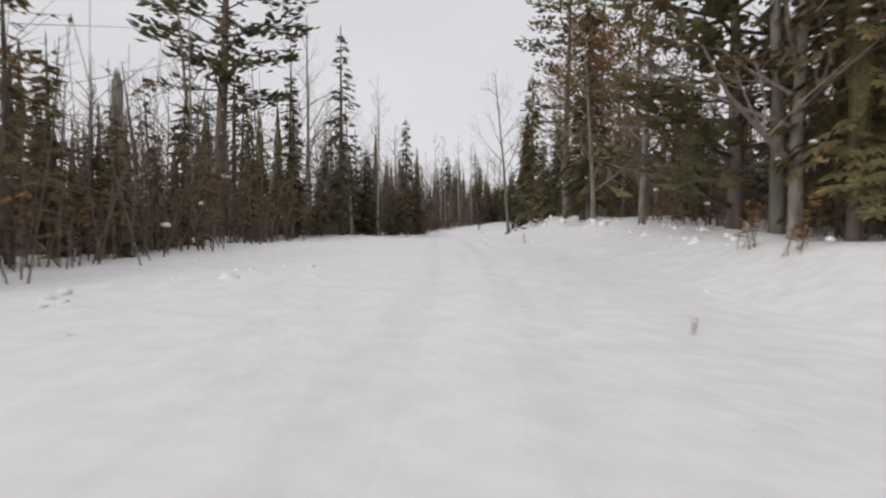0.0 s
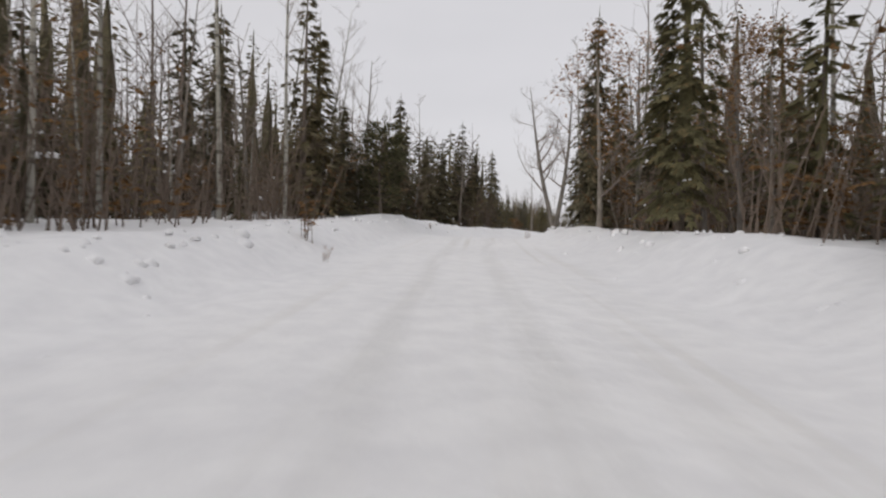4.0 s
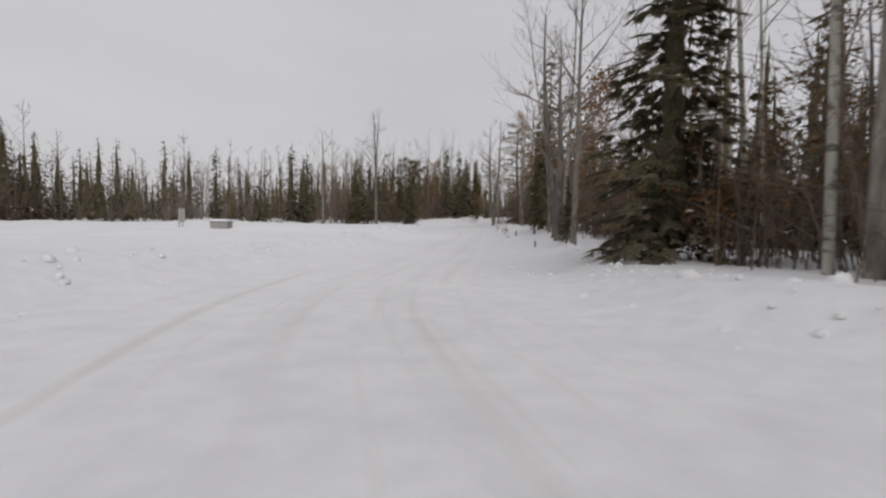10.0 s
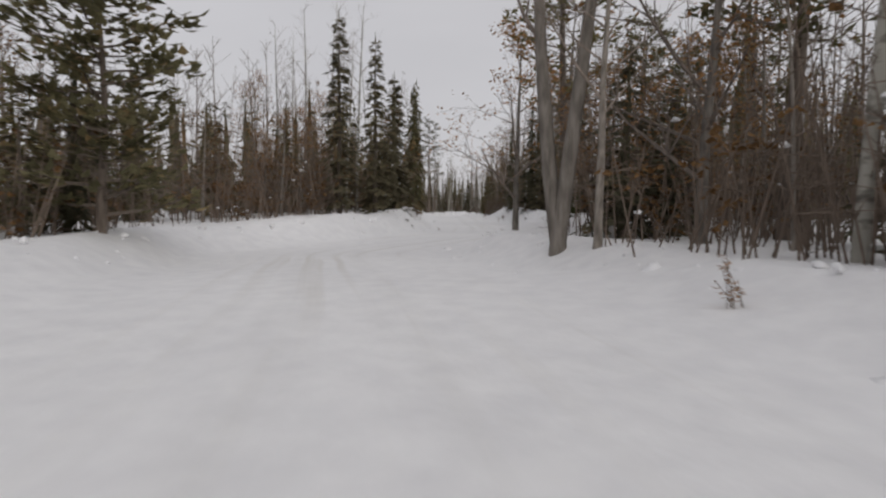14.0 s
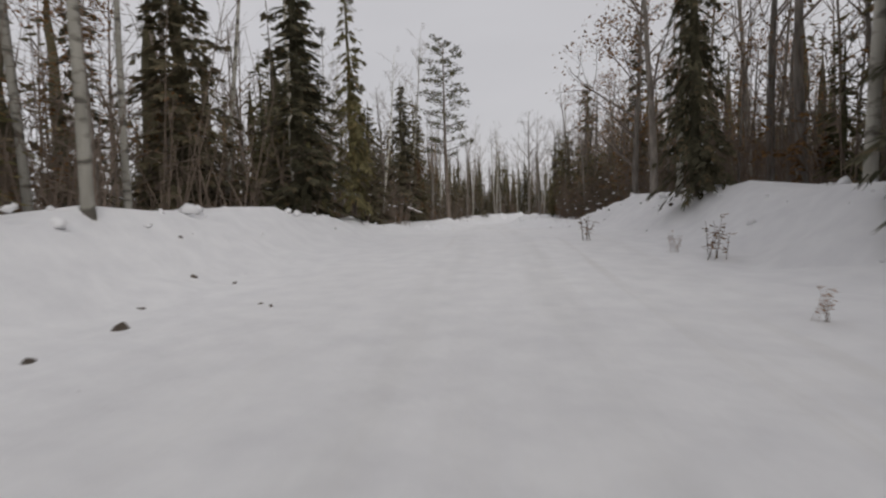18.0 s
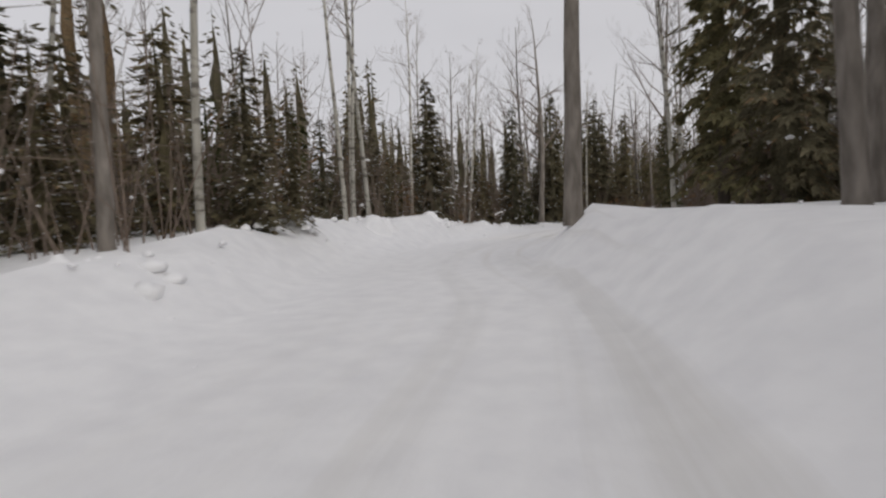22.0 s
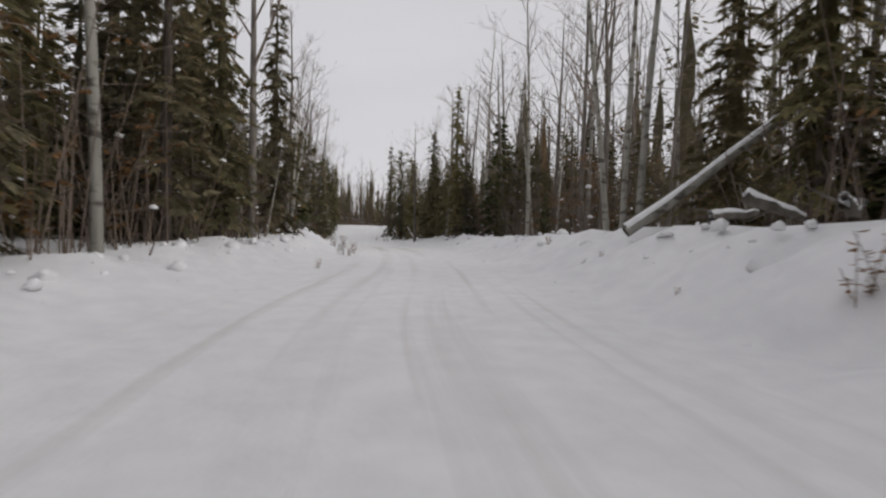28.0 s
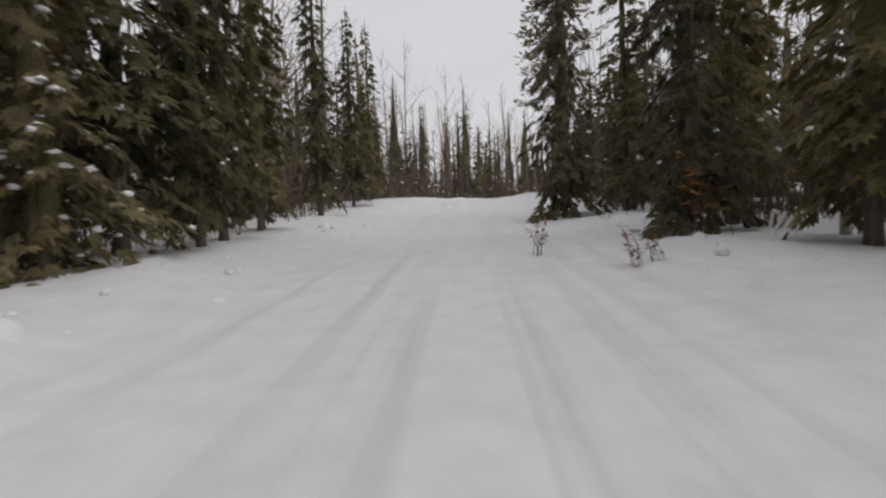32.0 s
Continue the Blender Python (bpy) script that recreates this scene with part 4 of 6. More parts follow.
    ("spruce", 168.3, 202.3, 0.84, 98, 0.0, 1.09),
    ("maple", 181.0, 206.2, 0.39, 25, 4.9, 1.25),
    ("aspen_far", 195.6, 219.8, 0.82, 25, 4.0, 1.11),
    ("aspen", 193.2, 212.0, 0.74, 25, 3.4, 1.16),
    ("spruce_old", 203.4, 216.1, 0.82, 250, 0.0, 1.10),
    ("spruce", 188.2, 209.4, 0.65, 132, 0.0, 1.24),
    ("spruce_old_far", 180.0, 208.4, 0.78, 101, 0.0, 1.13),
    ("hemlock", 178.8, 207.0, 0.86, 286, 0.0, 1.08),
    ("spruce_thin", 194.9, 192.2, 0.88, 46, 0.0, 1.07),
    ("oak", 193.0, 191.3, 0.44, 110, 0.0, 1.25),
    ("oak", 216.0, 198.4, 1.09, 8, 0.0, 0.97),
    ("spruce", 217.2, 200.9, 1.09, 2, 0.0, 0.97),
    ("oak", 185.1, 191.0, 0.87, 340, 0.0, 1.07),
    ("spruce_old_far", 201.9, 221.4, 0.77, 86, 0.0, 1.14),
    ("spruce_old_far", 205.3, 220.2, 0.61, 205, 0.0, 1.25),
    ("spruce_far", 220.8, 225.5, 1.24, -9, 0.0, 0.92),
    ("aspen", 227.1, 206.4, 0.83, 46, 0.0, 1.10),
    ("spruce", 219.8, 203.8, 0.75, 72, 0.0, 1.16),
    ("maple_fork", 215.7, 200.9, 0.82, 25, 3.3, 1.10),
    ("pine_young", 210.6, 198.7, 0.65, 107, 0.0, 1.24),
    ("maple", 215.2, 199.8, 0.79, 25, 3.1, 1.12),
    ("beech", 209.1, 218.4, 1.15, 253, 0.0, 0.95),
    ("maple_far", 207.5, 196.0, 0.78, 12, 0.0, 1.13),
    ("maple", 218.4, 221.6, 0.83, 298, 0.0, 1.10),
    ("maple_far", 233.9, 230.7, 0.87, 25, 5.8, 1.07),
    ("maple", 221.9, 223.5, 0.45, 25, 3.7, 1.25),
    ("spruce", 280.2, 216.3, 1.00, 261, 0.0, 1.00),
    ("hemlock", 230.1, 208.0, 0.80, 16, 0.0, 1.11),
    ("spruce", 236.4, 210.3, 0.81, 86, 0.0, 1.11),
    ("maple", 279.5, 219.0, 1.15, 46, 0.0, 0.95),
    ("hemlock", 220.3, 206.0, 0.27, 72, 0.0, 1.25),
    ("aspen_far", 235.8, 229.3, 0.72, 25, 5.2, 1.18),
    ("spruce_old_far", 219.0, 227.8, 0.74, 50, 0.0, 1.16),
    ("maple_wide", 277.9, 217.5, 1.39, -12, 0.0, 0.88),
    ("maple", 233.8, 209.9, 0.77, 277, 0.0, 1.14),
    ("maple", 259.4, 208.9, 0.90, 10, 3.0, 1.0),
    ("hemlock", 240.8, 210.4, 0.84, 112, 0.0, 1.09),
    ("spruce_snowy", 237.2, 223.5, 0.39, 122, 0.0, 1.25),
    ("maple", 231.7, 223.0, 0.79, 251, 0.0, 1.13),
    ("aspen", 244.9, 224.0, 0.73, 227, 0.0, 1.17),
    ("spruce_snowy", 239.7, 223.5, 0.29, 150, 0.0, 1.25),
    ("aspen", 235.1, 223.6, 0.78, -15, 0.0, 1.13),
    ("spruce_snowy", 232.6, 225.4, 0.36, 13, 0.0, 1.25),
    ("spruce_snowy", 247.6, 226.2, 0.39, 49, 0.0, 1.25),
    ("aspen", 246.3, 224.2, 0.68, 10, 0.0, 1.21),
    ("aspen", 270.0, 223.3, 0.80, 8, 3.3, 1.12),
    ("aspen", 259.6, 225.4, 0.81, 29, 0.0, 1.11),
    ("maple", 267.4, 224.1, 0.79, 8, 2.6, 1.12),
    ("spruce_snowy", 252.9, 225.7, 0.43, 248, 0.0, 1.25),
    ("spruce_snowy", 264.0, 224.8, 0.71, 242, 0.0, 1.19),
    ("spruce_snowy", 277.0, 220.4, 0.71, 235, 0.0, 1.19),
    ("aspen", 315.4, 197.6, 1.03, 146, 0.0, 0.99),
    ("aspen", 269.0, 206.0, 0.69, 182, 0.0, 1.21),
    ("hemlock", 252.0, 210.0, 0.35, 316, 0.0, 1.25),
    ("aspen", 253.5, 209.4, 0.73, 140, 0.0, 1.17),
    ("aspen", 249.1, 210.3, 0.73, 82, 0.0, 1.17),
    ("aspen", 247.6, 224.0, 0.81, 204, 0.0, 1.11),
    ("aspen", 268.9, 223.6, 0.69, 0, 2.6, 1.20),
    ("spruce_snowy", 262.8, 224.8, 0.86, 179, 0.0, 1.08),
    ("spruce_snowy", 284.0, 216.6, 0.73, 25, 0.0, 1.17),
    ("spruce", 291.7, 212.3, 1.00, 275, 0.0, 1.00),
    ("spruce", 294.8, 210.3, 0.98, 76, 0.0, 1.01),
    ("spruce", 300.1, 207.1, 1.00, 6, 0.0, 1.00),
    ("spruce", 312.6, 200.6, 1.00, 176, 0.0, 1.00),
    ("aspen", 301.2, 206.4, 0.75, 220, 0.0, 1.16),
    ("aspen", 270.5, 205.3, 0.76, -180, 2.5, 1.15),
    ("spruce", 274.8, 202.2, 0.87, 179, 0.0, 1.07),
    ("aspen", 268.6, 204.6, 0.76, 7, 0.0, 1.15),
    ("spruce", 278.0, 197.6, 0.67, 303, 0.0, 1.22),
    ("aspen", 260.8, 207.9, 0.80, 12, 0.0, 1.12),
    ("spruce_snowy", 260.8, 225.5, 0.40, 175, 0.0, 1.25),
    ("spruce_snowy", 272.5, 222.4, 0.55, 306, 0.0, 1.25),
    ("spruce_snowy", 273.3, 219.5, 0.85, 344, 0.0, 1.08),
    ("fir_snowy", 275.6, 218.5, 0.35, 146, 0.0, 1.25),
    ("spruce_snowy", 280.3, 217.6, 0.57, 200, 0.0, 1.25),
    ("spruce_snowy", 285.4, 216.2, 0.63, 340, 0.0, 1.25),
    ("spruce", 290.7, 213.4, 0.89, 199, 0.0, 1.06),
    ("spruce", 298.1, 211.1, 1.15, 110, 0.0, 0.95),
    ("aspen_far", 318.0, 202.9, 1.03, 123, 0.0, 0.99),
    ("spruce", 330.6, 194.9, 1.39, 340, 0.0, 0.88),
    ("hemlock", 271.9, 200.8, 0.45, 287, 0.0, 1.25),
    ("aspen_far", 270.6, 200.7, 0.32, 21, 0.0, 1.25),
    ("aspen", 304.1, 188.4, 0.90, 202, 0.0, 1.05),
    ("aspen", 290.6, 195.6, 0.46, 99, 0.0, 1.25),
    ("maple_far", 271.5, 196.7, 0.76, -1, 0.0, 1.15),
    ("spruce_snowy", 281.3, 215.7, 0.92, 176, 0.0, 1.04),
    ("aspen", 288.0, 212.8, 0.81, 271, 0.0, 1.11),
    ("maple", 327.9, 192.7, 1.15, 119, 0.0, 0.95),
    ("aspen", 289.0, 196.4, 0.69, 338, 0.0, 1.20),
    ("aspen", 282.3, 199.9, 0.69, 324, 0.0, 1.20),
    ("pine", 281.0, 198.8, 0.80, 256, 0.0, 1.11),
    ("spruce", 320.7, 197.2, 0.87, 326, 0.0, 1.07),
    ("hemlock", 312.1, 203.1, 0.75, 148, 0.0, 1.15),
    ("spruce_far", 329.1, 198.3, 1.14, 37, 0.0, 0.95),
    ("spruce", 312.0, 181.4, 0.65, 285, 0.0, 1.24),
    ("spruce", 305.0, 184.9, 0.50, -13, 0.0, 1.25),
    ("spruce", 302.0, 185.8, 0.83, 105, 0.0, 1.10),
    ("hemlock", 298.7, 190.3, 0.85, 7, 0.0, 1.09),
    ("maple", 324.1, 176.5, 0.93, 254, 0.0, 1.03),
    ("spruce_old", 318.5, 196.3, 0.72, 35, 0.0, 1.18),
    ("spruce", 330.3, 191.3, 0.88, 177, 0.0, 1.07),
    ("pole", 324.2, 193.7, 0.52, 76, 0.0, 1.25),
    ("maple_fork", 321.4, 177.5, 0.87, 159, 0.0, 1.07),
    ("hemlock", 308.9, 182.8, 0.86, 47, 0.0, 1.08),
    ("aspen", 330.8, 174.5, 0.60, 152, 4.1, 1.25),
    ("hemlock", 322.4, 194.6, 0.74, 43, 0.0, 1.16),
    ("aspen", 327.2, 175.5, 0.54, 329, 0.0, 1.25),
    ("aspen", 314.5, 183.3, 0.74, 341, 0.0, 1.16),
    ("aspen", 313.1, 184.1, 0.80, 281, 0.0, 1.12),
    ("aspen", 315.7, 182.8, 0.72, 153, 3.7, 1.18),
    ("fir", 337.9, 172.6, 1.12, 30, 0.0, 0.96),
    ("oak", 323.3, 176.9, 0.31, 3, 0.0, 1.25),
    ("aspen", 328.5, 191.9, 0.23, -24, 5.1, 1.25),
    ("maple", 338.0, 189.1, 0.84, 273, 0.0, 1.09),
    ("maple", 384.3, 175.9, 1.15, -24, 7.3, 0.95),
    ("maple_fork", 336.2, 173.1, 0.82, 107, 0.0, 1.10),
    ("pine_young", 333.8, 173.6, 0.72, 39, 0.0, 1.18),
    ("aspen", 325.1, 179.2, 0.75, 36, 0.0, 1.15),
    ("hemlock", 322.9, 179.8, 0.21, 268, 0.0, 1.25),
    ("fir", 347.9, 186.6, 0.91, 16, 0.0, 1.05),
    ("aspen", 344.5, 187.4, 0.75, 273, 0.0, 1.15),
    ("aspen", 342.9, 187.8, 0.70, -21, 3.7, 1.19),
    ("pine_young", 352.7, 185.3, 1.00, 24, 0.0, 1.00),
    ("maple", 382.4, 178.8, 1.15, -21, 5.6, 0.95),
    ("aspen", 362.0, 182.7, 0.81, -21, 5.3, 1.11),
    ("spruce", 339.2, 174.8, 0.44, 77, 0.0, 1.25),
    ("aspen", 339.8, 172.2, 0.38, 159, 4.9, 1.25),
    ("spruce", 349.4, 172.4, 0.48, 315, 0.0, 1.25),
    ("aspen", 354.4, 189.2, 0.71, -19, 4.8, 1.19),
    ("aspen", 352.3, 186.9, 0.76, 186, 0.0, 1.15),
    ("aspen", 355.2, 186.5, 0.71, -19, 3.7, 1.19),
    ("maple", 361.2, 184.9, 0.79, 164, 0.0, 1.13),
    ("hemlock", 386.5, 173.0, 0.88, 269, 0.0, 1.07),
    ("hemlock", 345.9, 173.3, 0.37, 199, 0.0, 1.25),
    ("hemlock", 341.7, 174.4, 0.88, 177, 0.0, 1.07),
    ("maple", 344.7, 173.6, 0.77, 196, 0.0, 1.14),
    ("maple", 345.6, 171.0, 0.82, 67, 0.0, 1.10),
    ("aspen", 357.2, 184.3, 0.73, 276, 0.0, 1.17),
    ("maple", 359.4, 183.2, 0.81, -17, 4.0, 1.11),
    ("maple", 363.6, 181.8, 0.32, -17, 4.4, 1.25),
    ("hemlock", 385.1, 173.4, 0.79, 330, 0.0, 1.13),
    ("aspen", 378.9, 161.1, 0.59, 249, 0.0, 1.25),
    ("spruce_snowy", 354.8, 170.7, 0.31, 336, 0.0, 1.25),
    ("spruce", 358.2, 169.4, 0.40, 232, 0.0, 1.25),
    ("hemlock", 351.5, 171.7, 0.76, 190, 0.0, 1.15),
    ("spruce_old", 367.2, 182.9, 0.83, 61, 0.0, 1.10),
    ("hemlock", 382.9, 176.2, 0.71, 68, 0.0, 1.19),
    ("aspen_far", 385.8, 180.4, 0.57, -16, 4.2, 1.25),
    ("hemlock", 382.4, 160.3, 0.92, 232, 0.0, 1.04),
    ("aspen", 376.4, 160.1, 0.80, 249, 0.0, 1.12),
    ("spruce_snowy_far", 373.7, 157.7, 0.66, 211, 0.0, 1.23),
    ("aspen_far", 376.6, 157.7, 0.76, 80, 0.0, 1.15),
    ("spruce", 363.9, 165.4, 0.78, 86, 0.0, 1.14),
    ("spruce_snowy", 377.1, 179.5, 0.80, 248, 0.0, 1.12),
    ("spruce_snowy", 378.9, 178.5, 0.83, 103, 0.0, 1.10),
    ("pole_far", 379.5, 180.6, 0.35, -17, 6.4, 1.25),
    ("hemlock", 410.0, 164.8, 0.86, 338, 0.0, 1.08),
    ("hemlock", 390.9, 157.3, 0.84, 136, 0.0, 1.09),
    ("hemlock", 377.7, 162.1, 0.83, 196, 0.0, 1.10),
    ("hemlock", 373.2, 163.8, 0.82, 284, 0.0, 1.10),
    ("spruce_snowy", 380.9, 175.1, 0.87, 121, 0.0, 1.07),
    ("hemlock", 383.6, 174.7, 0.86, 142, 0.0, 1.08),
    ("hemlock", 389.2, 172.1, 0.74, 230, 0.0, 1.16),
    ("hemlock", 395.6, 169.7, 0.85, 87, 0.0, 1.08),
    ("hemlock", 404.0, 167.0, 0.80, 73, 0.0, 1.12),
    ("pine", 405.2, 152.4, 0.77, 107, 0.0, 1.14),
    ("maple", 7.9, 64.7, 1.12, -90, 6.0, 0.96),
    ("spruce_thin", -4.2, 61.8, 0.90, 0, 0.0, 1.05),
    ("spruce_far", -4.5, 77.3, 0.75, 0, 0.0, 1.15),
    ("spruce_far", 0.8, 109.0, 1.00, 0, 0.0, 1.00),
    ("spruce", 6.9, 102.3, 0.82, 0, 0.0, 1.10),
    ("pine", 209.0, 214.3, 0.95, 0, 0.0, 0.90),
    ("maple", 236.5, 214.7, 0.90, 185, 0.0, 1.35),
    ("spruce", 389.8, 160.9, 1.18, -15, 0.0, 0.80),
    ("spruce", 381.4, 162.6, 1.04, -15, 0.0, 0.80),
    ("maple", 353.5, 172.7, 0.68, -15, 0.0, 1.22),
    ("aspen", 352.9, 170.9, 0.68, -135, 3.0, 1.21),
    ("maple", 365.9, 180.9, 0.94, 45, 2.0, 0.95),
    ("maple", 366.6, 181.4, 0.94, -40, 4.0, 0.85),
    ("spruce", 32.5, 139.5, 0.79, 0, 0.0, 1.13),
    ("spruce_thin", 28.6, 136.6, 0.73, 80, 0.0, 1.17),
    ("spruce", 26.1, 135.3, 0.75, 140, 0.0, 1.15),
    ("spruce_far", 24.5, 133.3, 0.86, 200, 0.0, 1.08),
    ("spruce_snowy_far", 21.2, 128.5, 0.77, 250, 0.0, 1.14),
    ("spruce_thin_far", 19.1, 135.0, 0.73, 300, 0.0, 1.17),
    ("spruce", 29.8, 139.2, 0.71, 10, 0.0, 1.18),
    ("spruce_thin_far", 20.6, 133.1, 0.80, 50, 0.0, 1.12),
    ("spruce", 34.6, 143.1, 0.64, 90, 0.0, 1.25),
    ("spruce_old", 27.1, 137.8, 0.74, 170, 0.0, 1.17),
    ("pine", -15.3, 37.9, 1.20, 0, 0.0, 1.50),
    ("maple_fork", 103.6, 179.9, 0.80, 60, 0.0, 1.15),
    ("maple", 103.5, 188.2, 0.68, 10, 0.0, 1.25),
    ("spruce_thin_far", 105.7, 195.8, 0.74, 0, 0.0, 1.1),
    ("spruce_thin_far", 106.4, 212.5, 0.76, 25, 0.0, 1.1),
    ("spruce_thin_far", 103.0, 190.5, 0.62, 70, 0.0, 1.1),
    ("spruce_far", 106.8, 185.6, 0.62, 110, 0.0, 1.1),
    ("spruce_far", 108.6, 187.3, 0.58, 150, 0.0, 1.1),
    ("spruce_thin_far", 106.0, 183.0, 0.56, 200, 0.0, 1.2),
    ("pine_young", 116.0, 183.5, 0.95, -15, 0.0, 1.0),
    ("maple_fork", 118.8, 171.6, 0.85, 100, 0.0, 1.15),
    ("oak", 120.6, 168.4, 0.75, 30, 0.0, 1.15),
    ("spruce_thin_far", 126.8, 245.4, 0.80, -15, 0.0, 1.2),
    ("maple_wide_far", 49.0, 160.5, 0.75, 192, 0.0, 0.8),
    ("spruce_thin_far", 54.2, 175.0, 0.62, 70, 0.0, 1.1),
    ("pole_bent", 53.6, 157.8, 0.36, 0, 0.0, 1.2),
    ("pole_bent", 52.6, 158.9, 0.40, 80, 0.0, 1.2),
    ("pole_bent", 51.5, 159.4, 0.42, 160, 0.0, 1.2),
    ("pole_bent", 50.7, 161.2, 0.45, 240, 0.0, 1.2),
    ("pole_bent", 49.6, 161.8, 0.40, 300, 0.0, 1.2),
    ("maple", 231.3, 211.3, 0.80, 100, 3.0, 1.1),
    ("maple", 366.3, 181.8, 0.90, 200, 3.0, 0.85),
    ("maple", 63.4, 139.0, 0.95, 0, 2.0, 1.1),
]
SPREAD = {"spruce": 2.7, "spruce_thin": 1.7, "spruce_old": 2.6, "spruce_snowy": 2.6, "fir_snowy": 1.9, "fir": 2.0, "hemlock": 2.8}
for key, x, y, sc, turn, tilt, wide in KNOWN:
    reach = SPREAD.get(key.replace("_far", ""), 0) * sc
    if reach:
        # boughs stay off the driven road
        wide = max(0.6, min(wide, (abs(float(nearest((x, y))[1][0])) - 4.6) / reach))
    plant(key, x, y, sc, turn, tilt, wide)
    TAKEN.append((x, y))

for row, (off, step, jit) in enumerate(((1.4, 2.5, 1.6), (3.6, 2.5, 1.8), (6.2, 3.1, 2.0))):
    for right in (False, True):
        s = 0.0
        while s < ALONG[-1]:
            s += step * rng.uniform(0.7, 1.3)
            i = min(len(ALONG) - 1, int(np.searchsorted(ALONG, s)))
            t = CURVE_T[i]
            if t < -1.0:
                continue
            e = table(EDGES, t)[1 if right else 0]
            d = e + off + rng.uniform(0, jit)
            sg = 1 if right else -1
            x, y = CURVE[i, 0] + TANGENT[i, 1] * d * sg, CURVE[i, 1] - TANGENT[i, 0] * d * sg
            if edge_gap((x, y))[0] < 0.2 or not clear_of(x, y, 1.7):
                continue
            kinds = mix_at(t, right)
            key = rng.choice(kinds)
            key = key + "_far" if key + "_far" in GROVE else key
            name = GROVE[key][0]
            low, high = ((0.28, 0.58), (0.4, 0.75), (0.5, 0.92))[row]
            if GROVE[key][2] == "sapling" or name in ("bare_tree", "aspen_tree", "pine_tree"):
                low, high = 0.55, 0.95
            sc = rng.uniform(low, high) * tall_at(t) * (0.65 if t < 1.5 and not right else 0.62 if 3.5 < t < 7.0 and not right else 0.8 if 14.8 < t < 17 else 0.85 if 9.2 < t < 16.2 and not right else 0.75 if 13.0 < t < 16.2 else 1.0)
            plant(key, x, y, sc, rng.uniform(0, 360), rng.gauss(0, 1.5), rng.uniform(0.95, 1.2) * (1.3 if sc < 0.5 else 1.0))
            TAKEN.append((x, y))


